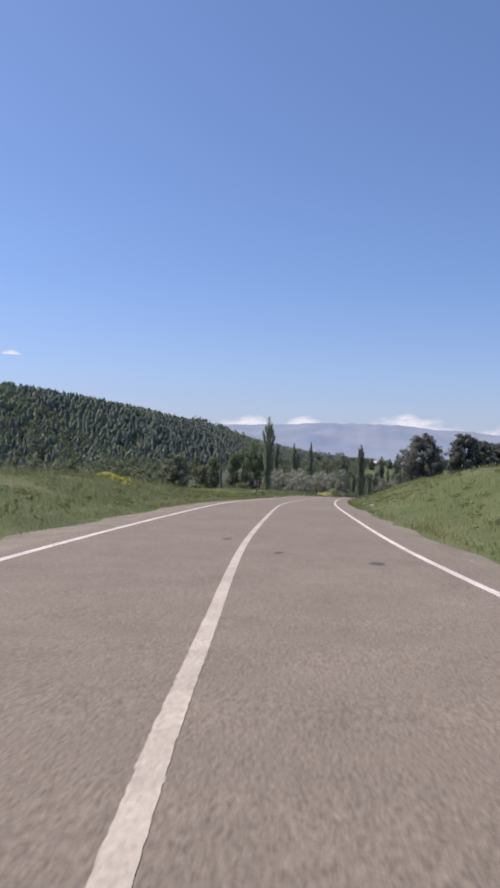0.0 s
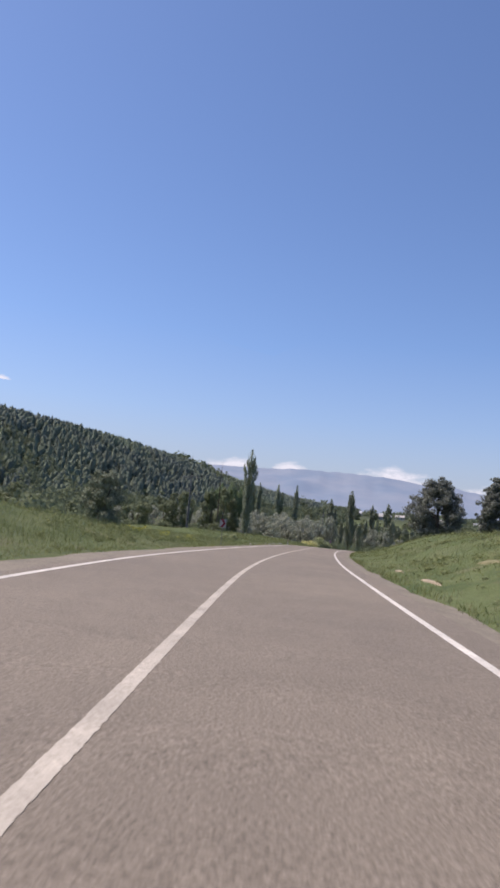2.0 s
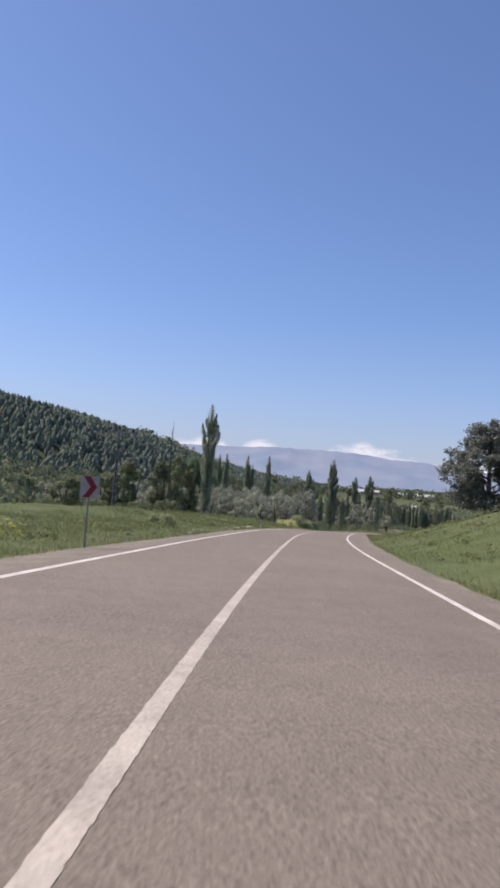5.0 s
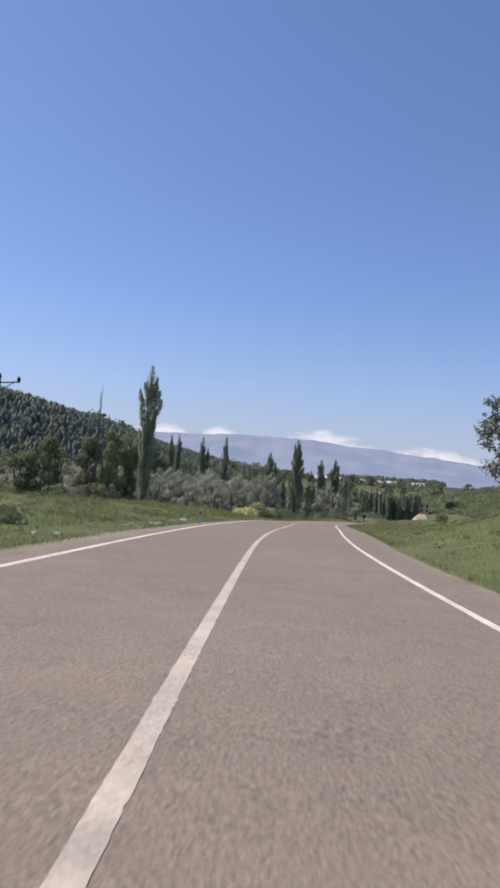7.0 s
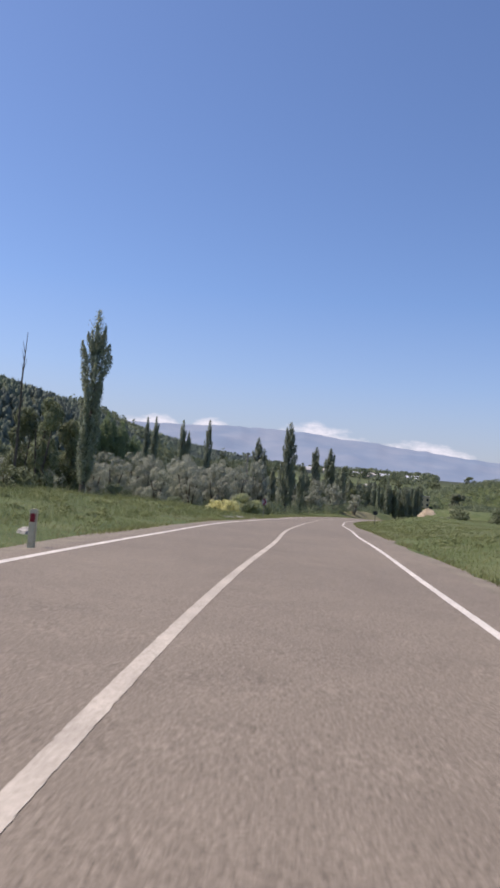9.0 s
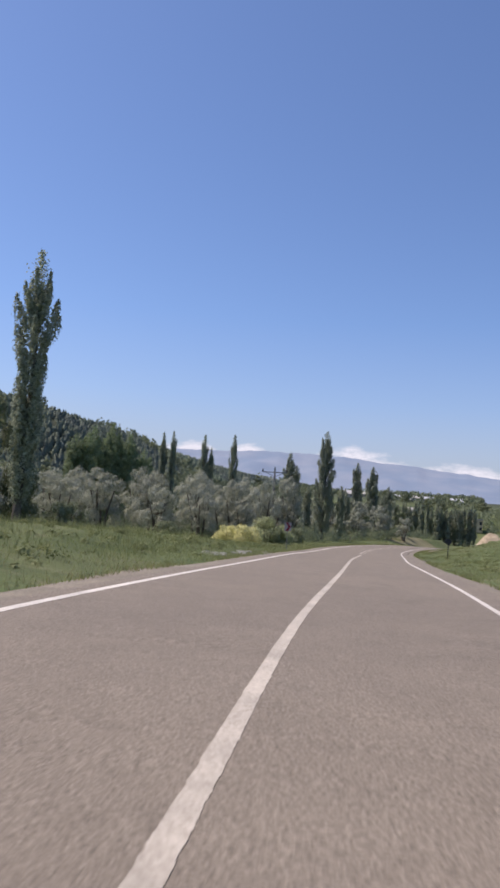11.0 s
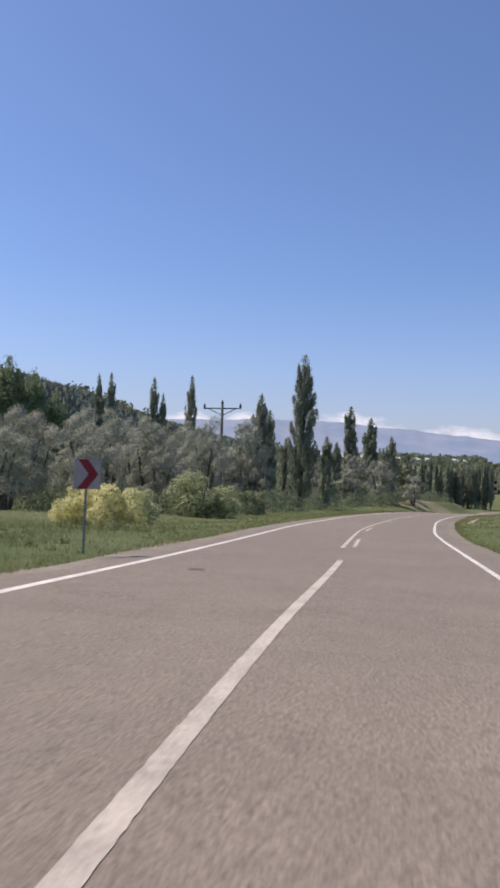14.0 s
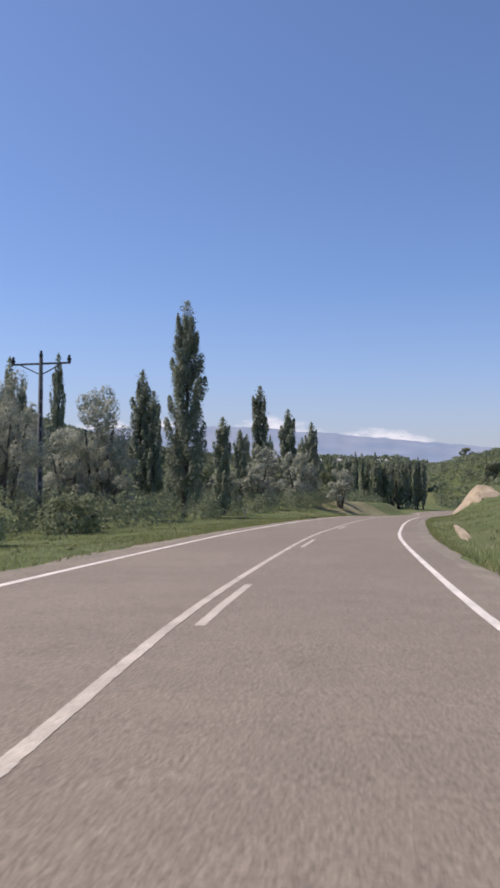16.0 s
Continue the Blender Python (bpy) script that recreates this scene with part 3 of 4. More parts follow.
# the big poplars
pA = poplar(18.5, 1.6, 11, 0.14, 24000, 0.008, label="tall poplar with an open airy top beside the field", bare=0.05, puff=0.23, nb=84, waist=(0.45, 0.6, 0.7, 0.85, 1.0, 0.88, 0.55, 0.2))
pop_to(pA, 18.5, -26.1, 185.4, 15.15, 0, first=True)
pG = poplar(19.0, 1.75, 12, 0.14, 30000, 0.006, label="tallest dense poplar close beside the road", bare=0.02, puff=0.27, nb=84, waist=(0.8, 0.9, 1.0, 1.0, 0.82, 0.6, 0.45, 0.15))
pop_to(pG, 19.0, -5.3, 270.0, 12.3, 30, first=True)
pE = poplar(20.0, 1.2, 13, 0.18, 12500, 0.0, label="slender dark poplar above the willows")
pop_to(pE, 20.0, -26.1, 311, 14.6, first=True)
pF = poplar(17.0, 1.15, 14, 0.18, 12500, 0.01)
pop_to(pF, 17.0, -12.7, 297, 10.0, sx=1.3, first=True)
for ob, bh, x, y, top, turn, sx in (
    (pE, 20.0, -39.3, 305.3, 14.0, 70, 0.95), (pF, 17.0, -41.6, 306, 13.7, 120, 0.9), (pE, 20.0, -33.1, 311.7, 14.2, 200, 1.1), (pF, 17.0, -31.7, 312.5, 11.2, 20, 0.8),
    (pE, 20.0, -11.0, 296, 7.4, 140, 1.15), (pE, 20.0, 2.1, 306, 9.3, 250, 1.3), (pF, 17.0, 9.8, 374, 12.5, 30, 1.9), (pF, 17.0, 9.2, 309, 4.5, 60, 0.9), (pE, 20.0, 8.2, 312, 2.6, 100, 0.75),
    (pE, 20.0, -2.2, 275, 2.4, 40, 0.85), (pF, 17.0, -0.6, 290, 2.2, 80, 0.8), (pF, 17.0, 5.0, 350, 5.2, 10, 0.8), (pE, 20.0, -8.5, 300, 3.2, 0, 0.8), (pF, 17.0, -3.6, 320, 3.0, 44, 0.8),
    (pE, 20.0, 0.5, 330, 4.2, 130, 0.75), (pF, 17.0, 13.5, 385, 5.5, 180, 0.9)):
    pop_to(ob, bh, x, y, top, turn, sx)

# the dense row of poplars beyond the bend
rng = np.random.RandomState(5)
pR = poplar(13.0, 0.95, 15, 0.3, 2600, label="poplar in a dense row beyond the bend")
pop_to(pR, 13.0, 33.5, 397, 3.6, first=True)
for k in range(40):
    u = k / 39
    x, y = 10 + 30 * u + rng.uniform(-1.2, 1.2), 408 - 12 * u + rng.uniform(-4, 4)
    pop_to(pR, 13.0, x, y, rng.uniform(0.8, 3.6) - 1.0 * u + (1.6 if k in (9, 14, 21, 26) else 0), rng.uniform(0, 360), rng.uniform(0.8, 1.2))
for x, y in ((39.4, 398), (40.3, 396.5), (41.6, 398.5), (42.9, 401), (44.1, 399), (45.1, 400.5), (46.0, 398.5)):
    pop_to(pR, 13.0, x, y, rng.uniform(1.2, 2.8), rng.uniform(0, 360), 1.0)
for k in range(30):
    x, y = rng.uniform(-25, 22), rng.uniform(390, 520)
    pop_to(pR, 13.0, x, y, rng.uniform(-3, 1.5), rng.uniform(0, 360), rng.uniform(0.8, 1.2))

# silver willows along the stream
def willow(seed, leaf, per):
    return round_tree("silver_willow", 8.5, 4.2, seed, M_SILVER, "broad silver-grey willow with drooping clumps", "tree", "willows along the stream", leaf, per, 30, 0.2, 4, 0.6, (0.18, 0.31), 0.2)


NEAR_W, FAR_W = [willow(21, 0.125, 40), willow(22, 0.125, 40)], [willow(23, 0.26, 11), willow(24, 0.26, 11)]
used = set()
spots = [(-11.2, 261, 8.3, 3.3), (-10.0, 259.5, 4.6, 2.4), (-12.9, 258.5, 5.4, 2.6), (-13.5, 246, 7.2, 2.6), (-17.5, 240, 6.6, 3.4), (-22, 236, 7.0, 3.6), (-27, 232, 6.4, 3.6), (-32, 226, 6.4, 3.4), (-37, 222, 6.0, 3.4), (-24, 250, 8.0, 3.8), (-31, 246, 8.0, 3.8), (-38, 240, 7.5, 3.8),
         (-45, 234, 7.5, 3.8), (-18, 262, 8.0, 3.6), (-27, 266, 8.5, 4.0), (-36, 262, 8.4, 4.0), (-45, 256, 8.4, 4.0), (-54, 248, 8.0, 4.0), (-19, 284, 7.4, 3.6), (-28, 286, 8, 4),
         (-38, 282, 8.2, 4.0), (-48, 276, 8.2, 4.2), (-58, 268, 8.2, 4.2), (-30, 205, 4.6, 2.8), (-36, 200, 5.0, 3.0), (-41, 208, 5.6, 3.2), (-48, 214, 6.2, 3.4), (-55, 222, 6.6, 3.6), (-62, 238, 7.4, 4),
         (1.5, 288, 4.2, 2.6), (6.5, 296, 5.4, 2.8), (12, 300, 4.0, 2.4), (2.5, 300, 6.0, 3.2), (-3, 296, 5.0, 2.8), (9, 318, 6, 3), (-8, 312, 6.5, 3.4), (-15.5, 252, 6.0, 2.8), (-20, 246, 6.2, 3.0), (-16, 238, 4.6, 2.4), (-20.5, 231, 5.0, 2.8), (-25, 226, 5.0, 2.8), (-15.5, 272, 6.5, 3), (-21, 273, 7, 3.2), (-6, 284, 4.4, 2.2), (-2, 283, 3.6, 2.0), (-46, 196, 4.6, 2.8), (-54, 202, 5.2, 3.2), (-64, 214, 6, 3.6)]
for k, (x, y, h, r) in enumerate(spots):
    ob = (NEAR_W if x > -50 and y < 268 else FAR_W)[k % 2]
    (again if ob in used else stand)(ob, x, y, 47 * k % 360, r / 4.2, h * 1.25 / 8.5)
    used.add(ob)

# green deciduous trees behind, on the left and on the right-hand rise
def broadleaf(seed, leaf, per):
    return round_tree("broadleaf_tree", 9.0, 3.6, seed, M_GREEN, "rounded green broadleaf tree in the valley", "tree", "broadleaf trees of the valley", leaf, per, 22, 0.1)


NEAR_D, FAR_D = [broadleaf(31, 0.24, 24)], [broadleaf(32, 0.42, 7), broadleaf(33, 0.42, 7)]
rng = np.random.RandomState(8)
spots = []
for k in range(70):
    y = rng.uniform(150, 420)
    spots.append((-rng.uniform(60, 98), y, rng.uniform(6, 10), rng.uniform(2.8, 4.4)))
spots += [(-33, 193, 11.5, 2.6), (-36, 197, 11.0, 2.8), (-39.5, 190, 10, 2.6), (-30.5, 197, 9.5, 2.4), (-44, 190, 8, 3.2), (-49, 184, 7, 3.2), (-56, 180, 7, 3.4)]
for k in range(26):
    spots.append((rng.uniform(-60, 20), rng.uniform(330, 420), rng.uniform(5, 8.5), rng.uniform(2.6, 4)))
for k in range(55):
    spots.append((rng.uniform(-60, 150), rng.uniform(520, 900), rng.uniform(7, 11), rng.uniform(3.5, 6)))
for k, (x, y, h, r) in enumerate(spots):
    if abs(road_frame(np.array([x]), np.array([y]))[0][0]) < 9:
        continue
    ob = NEAR_D[0] if x > -60 and x < -25 and y < 290 else FAR_D[k % 2]
    (again if ob in used else stand)(ob, x, y, 61 * k % 360, r / 3.6, h / 9.0)
    used.add(ob)

tall = poplar(19.0, 2.9, 16, 0.22, 14000, label="tall fresh green tree rising above the willows", material=M_LIME, puff=0.4)
pop_to(tall, 19.0, -44.5, 273.6, 11.7, first=True)
for x, y, top, turn, sx in ((-41.5, 275, 10.0, 70, 0.9), (-47.4, 272, 10.8, 140, 1.05), (-50.2, 270.5, 9.2, 210, 0.95), (-39.2, 277, 7.2, 280, 0.8)):
    pop_to(tall, 19.0, x, y, top, turn, sx)

# pines on the right-hand bank
p1 = pine(9.3, 4.7, 41, "dark broad-headed pine on the grassy bank")
stand(p1, 7.5, 128)
p2 = pine(6.8, 2.9, 42, "smaller dark pine on the grassy bank")
stand(p2, 11.4, 104)
again(p2, 13.9, 108, 90, 1.0, 0.95)
again(p2, 16.3, 112, 200, 1.1, 1.0)

# single bushes
b1 = round_tree("round_bush", 3.5, 1.75, 51, M_DARKBUSH, "dense round grey-green bush alone on the bank", "bush", "", 0.085, 120, 80, 0.08, 4, 0.6, (0.18, 0.28), 0.2)
stand(b1, -19.7, 74.8, 0, 1.0, 1.1)
b2 = round_tree("broom_bush", 2.3, 2.0, 52, M_BROOM, "yellow flowering broom bush at the field's edge", "bush", "flowering bushes", 0.09, 120, 14, 0.12, 4)
stand(b2, -13.4, 212.5)
again(b2, -15.4, 213.5, 80, 0.8, 0.9)
b3 = round_tree("green_bush", 3.4, 2.6, 53, M_BUSH, "pale green rounded bush beside the road verge", "bush", "bushes along the verge", 0.125, 52, 18, 0.12, 4)
stand(b3, -12.0, 230.5)
for x, y, h, r, tr in ((-10.2, 231.5, 2.5, 1.7, 80), (-12.9, 216, 2.0, 1.6, 90), (-16.1, 109.6, 0.9, 0.75, 30), (-17.4, 111.0, 0.7, 0.6, 130)):
    again(b3, x, y, tr, r / 2.6, h / 3.4)


# undergrowth in front of the willows, along the verge
rng = np.random.RandomState(19)
b4 = round_tree("dark_shrub", 2.2, 1.8, 55, M_GREEN, "dark green shrub at the foot of the willows", "bush", "shrubs along the verge", 0.125, 50, 16, 0.1, 4)
stand(b4, -9.3, 243)
for x, y, h, r, tr in ((-31, 178, 2.8, 2.4, 12),
                       (-35, 176, 2.6, 2.4, 77), (-23, 186, 2.0, 1.8, 140), (-40, 172, 2.6, 2.4, 200), (-46, 168, 2.6, 2.4, 20), (-19, 200, 1.8, 1.8, 99), (-52, 160, 3, 2.8, 99),
                       (22, 232, 1.6, 1.6, 5), (28, 262, 2.4, 2.2, 50), (33, 250, 3.2, 2.8, 70)):
    again(b4, x, y, tr, r / 1.8, h / 2.2)
stand(round_tree("lone_tree", 5.2, 3.0, 54, M_DARKBUSH, "dark rounded tree alone on the bank top", "tree", "", 0.3, 20, 20, 0.15), 48.5, 352)

# ---------------------------------------------------------------- far woods
def woods(name, spots, hs, rs, material, label, seed, per=24, cone=0.6, flake=0.7):
    """Many far trees as one mesh: each a ragged crown of broad leafy flakes."""
    rng = np.random.RandomState(seed)
    n = len(spots)
    u = rng.beta(1.3, 1.5, (n, per)) * 0.98
    a = rng.uniform(0, 6.2832, (n, per))
    w = (1 - cone) * np.sin(np.pi * np.clip(u * 0.9 + 0.08, 0, 1)) ** 0.6 + cone * (1 - u) ** 0.8
    rr = rs[:, None] * w * rng.uniform(0.6, 1.1, (n, per))
    d = np.stack([np.cos(a), np.sin(a), 0.5 + 0 * a], -1)
    p = spots[:, None, :] + np.stack([np.cos(a) * rr, np.sin(a) * rr, hs[:, None] * u], -1)
    size = np.repeat(rs * flake, per)
    p, d = p.reshape(-1, 3), d.reshape(-1, 3)
    m = len(p)
    nn = d + rng.normal(0, 0.28, (m, 3))
    nn /= np.linalg.norm(nn, axis=1)[:, None]
    t = np.cross(nn, rng.normal(0, 1, (m, 3)))
    t /= np.linalg.norm(t, axis=1)[:, None] + 1e-9
    b = np.cross(nn, t)
    s = (size * rng.uniform(0.6, 1.2, m))[:, None]
    q = np.stack([p - t * s * 0.6, p - b * s * 0.5, p + t * s * 0.6, p + b * s * 0.5], 1)
    return tagged(new(name, quads_mesh(name, q, material)), label, "forest", kind="stuff")


def conifers(name, spots, hs, rs, material, label, seed):
    """Many far pines as one mesh: each a ragged closed crown."""
    rng = np.random.RandomState(seed)
    n, k = len(spots), 6
    u = np.array([0.0, 0.3, 0.6, 0.84, 1.0])
    w = np.array([0.8, 1.0, 0.82, 0.48, 0.04])
    m = len(u)
    a = 6.2832 * (np.arange(k)[None, None, :] + rng.rand(n, m, 1)) / k
    rad = rs[:, None, None] * w[None, :, None] * rng.uniform(0.32, 1.25, (n, m, k))
    z = hs[:, None, None] * (u[None, :, None] + rng.normal(0, 0.075, (n, m, k)))
    v = spots[:, None, None, :] + np.stack([np.cos(a) * rad, np.sin(a) * rad, z], -1)
    i = np.arange(n * m * k).reshape(n, m, k)
    j = np.roll(i, -1, 2)
    f = np.stack([i[:, :-1], j[:, :-1], j[:, 1:], i[:, 1:]], -1).reshape(-1, 4)
    me = bpy.data.meshes.new(name)
    me.vertices.add(n * m * k)
    me.vertices.foreach_set("co", v.reshape(-1).astype(np.float32))
    me.loops.add(f.size)
    me.loops.foreach_set("vertex_index", f.reshape(-1).astype(np.int32))
    me.polygons.add(len(f))
    me.polygons.foreach_set("loop_start", np.arange(0, f.size, 4, dtype=np.int32))
    me.materials.append(material)
    me.update(calc_edges=True)
    return tagged(new(name, me), label, "forest", kind="stuff")


rng = np.random.RandomState(9)
n = 24000
y = rng.uniform(60, 1340, n)
off = rng.uniform(-40, 126, n)
x = np.interp(y, RIDGE_Y, RIDGE_X) + off
low = off > 80 + 14 * wave(x, y, 0.02, 17)
keep = (np.abs(road_frame(x, y)[0]) > 55) & (x < -55 + 0.05 * y) & ((y > 160) | (x < -150))
hi, lo = keep & ~low, keep & low
conifers("pine_forest", np.stack([x, y, height(x, y)], 1)[hi], rng.uniform(2.9, 5.6, hi.sum()), rng.uniform(1.1, 2.0, hi.sum()), M_WOODS, "dark pine forest covering the ridge", 1)
near = lo & (y < 430)
woods("foot_woods", np.stack([x, y, height(x, y)], 1)[near], rng.uniform(4, 8, near.sum()), rng.uniform(2.2, 4.0, near.sum()), M_FOOT, "green broadleaf woods at the foot of the ridge", 4, 90, 0.1, 0.26)
lo &= y >= 430
woods("far_foot_woods", np.stack([x, y, height(x, y)], 1)[lo], rng.uniform(4, 8, lo.sum()), rng.uniform(2.2, 4.0, lo.sum()), M_FOOT, "distant broadleaf woods at the foot of the ridge", 6, 30, 0.1, 0.46)
n = 1700
x, y = rng.uniform(-190, -46, n), rng.uniform(90, 330, n)
keep = (np.abs(road_frame(x, y)[0]) > 46 + 12 * wave(x, y, 0.05, 23)) & (wave(x, y, 0.06, 24) > -0.6)
x, y = x[keep], y[keep]
woods("valley_scrub", np.stack([x, y, height(x, y)], 1), rng.uniform(2.5, 6, len(x)), rng.uniform(1.6, 3.4, len(x)), M_FOOT, "green scrub on the valley floor", 5, 70, 0.1, 0.3)
n = 900
y = rng.uniform(230, 345, n)
x = np.interp(y, ROAD[:, 1], ROAD[:, 0]) - np.interp(y, [270, 290], [12.5, 10.0]) - 25 * rng.rand(n)
woods("stream_undergrowth", np.stack([x, y, height(x, y)], 1), rng.uniform(1.0, 2.6, n), rng.uniform(1.0, 2.0, n), M_FOOT, "dense green brush under the willows and poplars", 8, 120, 0.1, 0.1)
n = 22000
x, y = rng.uniform(40, 260, n), rng.uniform(335, 620, n)
keep = (np.abs(road_frame(x, y)[0]) > 9.5) & (wave(x, y, 0.06, 21) > -1.1) & (np.hypot((x - 128) / 92, (y - 430) / 150) < 1.08) & ((x > 46) | (y > 352)) & ((np.abs(x - 56 - 0.178 * (y - 443)) > 3.5) | (y > 448))
x, y = x[keep], y[keep]
woods("hill_scrub", np.stack([x, y, height(x, y)], 1), rng.uniform(0.8, 2.4, len(x)), rng.uniform(0.9, 1.9, len(x)), M_FOOT, "green scrub and low trees on the rise", 2, 24, 0.1, 0.3)
n = 1200
x, y = rng.uniform(-90, 62, n), rng.uniform(425, 640, n)
keep = (np.abs(road_frame(x, y)[0]) > 10) & (np.abs(x - 56 - 0.178 * (y - 443)) > 4)
x, y = x[keep], y[keep]
woods("plain_woods", np.stack([x, y, height(x, y)], 1), rng.uniform(3.5, 7, len(x)), rng.uniform(1.8, 3.2, len(x)), M_FOOT, "green trees standing behind the poplar row", 7, 80, 0.2, 0.22)
n = 5000
x, y = rng.uniform(-160, 420, n), rng.uniform(600, 1500, n)
keep = (wave(x, y, 0.01, 22) > -0.5) & (x < 0.215 * (y - 203)) & ((np.abs(y - 930) > 60) | (x > 150) | (x < -40))
x, y = x[keep], y[keep]
woods("valley_woods", np.stack([x, y, height(x, y)], 1), rng.uniform(5, 10, len(x)), rng.uniform(3, 6, len(x)), M_FOOT, "distant green trees across the valley", 3, 40, 0.2, 0.38)

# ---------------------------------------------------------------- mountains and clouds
# distance haze is painted in: bluish base colour plus an even glow
HAZE = Nodes("mountain_painted_haze", 1.0)
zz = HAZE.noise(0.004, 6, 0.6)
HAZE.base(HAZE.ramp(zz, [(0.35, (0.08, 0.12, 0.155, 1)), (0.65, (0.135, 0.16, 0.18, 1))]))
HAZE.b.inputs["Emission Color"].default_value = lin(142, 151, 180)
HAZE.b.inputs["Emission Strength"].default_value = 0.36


def ridge(az):
    return np.interp(az, [-60, -40, -30, -22, -16.3, -11.4, -5.6, -0.6, 4, 7, 10, 14, 20, 40, 60], [1.5, 1.5, 1.7, 2.0, 2.45, 2.95, 3.5, 3.9, 3.95, 3.75, 3.7, 3.6, 3.4, 3, 2.5])


na, nr = 420, 26
A = np.linspace(-60, 60, na)[None, :]
U = np.linspace(0, 1, nr)[:, None]
R = 3500 + 1150 * U + 0 * A
spur = wave(A * 60, U * 900, 0.012, 31) * 0.5 + wave(A * 60, U * 500, 0.03, 32) * 0.25
E = ridge(A) + 0.05 * wave(A, 0 * A, 1.3, 33) + 0.03 * wave(A, 0 * A, 5.0, 34)
H = np.tan(np.radians(E)) * 4650 * (U ** 0.8) * (1 + 0.25 * spur * U * (1 - U) * 2) - 5 * (1 - U)
X, Y = -np.sin(np.radians(A)) * R, 100 + np.cos(np.radians(A)) * R
idx = np.arange(na * nr).reshape(nr, na)
F = np.stack([idx[:-1, :-1], idx[:-1, 1:], idx[1:, 1:], idx[1:, :-1]], -1).reshape(-1, 4)
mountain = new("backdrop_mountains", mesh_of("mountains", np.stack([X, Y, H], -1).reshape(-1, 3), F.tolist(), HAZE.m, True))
tagged(mountain, "long blue mountain range with painted haze and a flat crest", "mountains", kind="structure")

CLOUD = Nodes("cloud", 1.0)
sp = CLOUD.t.nodes.new("ShaderNodeMapping")
sp.inputs["Scale"].default_value = (0.006, 0.006, 0.015)
CLOUD.link(CLOUD.coords("Object"), sp.inputs[0])
nz = CLOUD.noise(1.0, 8, 0.6, sp.outputs[0])
sepr = CLOUD.t.nodes.new("ShaderNodeSeparateXYZ")
CLOUD.link(CLOUD.coords("UV"), sepr.inputs[0])
rise = CLOUD.ramp(sepr.outputs[1], [(0.0, g(0.0)), (0.3, g(0.12)), (0.7, g(0.42)), (1.0, g(0.8))])
ends = CLOUD.ramp(sepr.outputs[0], [(0.0, g(0.6)), (0.22, g(0.2)), (0.5, g(0.0)), (0.78, g(0.2)), (1.0, g(0.6))])
both = CLOUD.t.nodes.new("ShaderNodeMath")
both.operation = "ADD"
CLOUD.link(rise, both.inputs[0])
CLOUD.link(ends, both.inputs[1])
m1 = CLOUD.t.nodes.new("ShaderNodeMath")
m1.operation = "SUBTRACT"
CLOUD.link(nz, m1.inputs[0])
CLOUD.link(both.outputs[0], m1.inputs[1])
alpha = CLOUD.ramp(m1.outputs[0], [(0.0, g(0)), (0.32, g(0.85))])
# the sunlit white is painted as emission; the sheet itself takes no sunlight
em = CLOUD.t.nodes.new("ShaderNodeEmission")
em.inputs[0].default_value, em.inputs[1].default_value = (0.88, 0.89, 0.93, 1), 0.70
tr = CLOUD.t.nodes.new("ShaderNodeBsdfTransparent")
mx = CLOUD.t.nodes.new("ShaderNodeMixShader")
CLOUD.link(alpha, mx.inputs[0])
CLOUD.link(tr.outputs[0], mx.inputs[1])
CLOUD.link(em.outputs[0], mx.inputs[2])
CLOUD.link(mx.outputs[0], CLOUD.t.nodes["Material Output"].inputs[0])


# glowing ring added round the horizon, painting pale haze over the low sky
HAZE_RING = Nodes("painted_horizon_haze", 1.0)
up = HAZE_RING.t.nodes.new("ShaderNodeSeparateXYZ")
HAZE_RING.link(HAZE_RING.coords("UV"), up.inputs[0])
veil = HAZE_RING.ramp(up.outputs[1], [(0.0, g(0.68)), (0.2, g(0.48)), (0.45, g(0.17)), (0.8, g(0.0))])
glow = HAZE_RING.t.nodes.new("ShaderNodeEmission")
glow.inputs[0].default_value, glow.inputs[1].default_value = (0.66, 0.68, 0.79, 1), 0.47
clear = HAZE_RING.t.nodes.new("ShaderNodeBsdfTransparent")
both = HAZE_RING.t.nodes.new("ShaderNodeMixShader")
HAZE_RING.link(veil, both.inputs[0])
HAZE_RING.link(clear.outputs[0], both.inputs[1])
HAZE_RING.link(glow.outputs[0], both.inputs[2])
HAZE_RING.link(both.outputs[0], HAZE_RING.t.nodes["Material Output"].inputs[0])
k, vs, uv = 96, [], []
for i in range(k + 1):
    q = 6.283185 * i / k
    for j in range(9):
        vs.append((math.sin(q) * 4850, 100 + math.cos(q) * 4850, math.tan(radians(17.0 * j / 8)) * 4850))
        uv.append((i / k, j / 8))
me = mesh_of("haze", vs, [(i * 9 + j, i * 9 + 9 + j, i * 9 + 10 + j, i * 9 + 1 + j) for i in range(k) for j in range(8)], HAZE_RING.m, True)
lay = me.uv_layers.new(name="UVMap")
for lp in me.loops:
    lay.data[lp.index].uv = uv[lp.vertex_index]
haze = tagged(new("backdrop_haze_ring", me), "added glowing ring painting pale haze low in the sky", "sky", kind="structure")
haze.visible_shadow = False


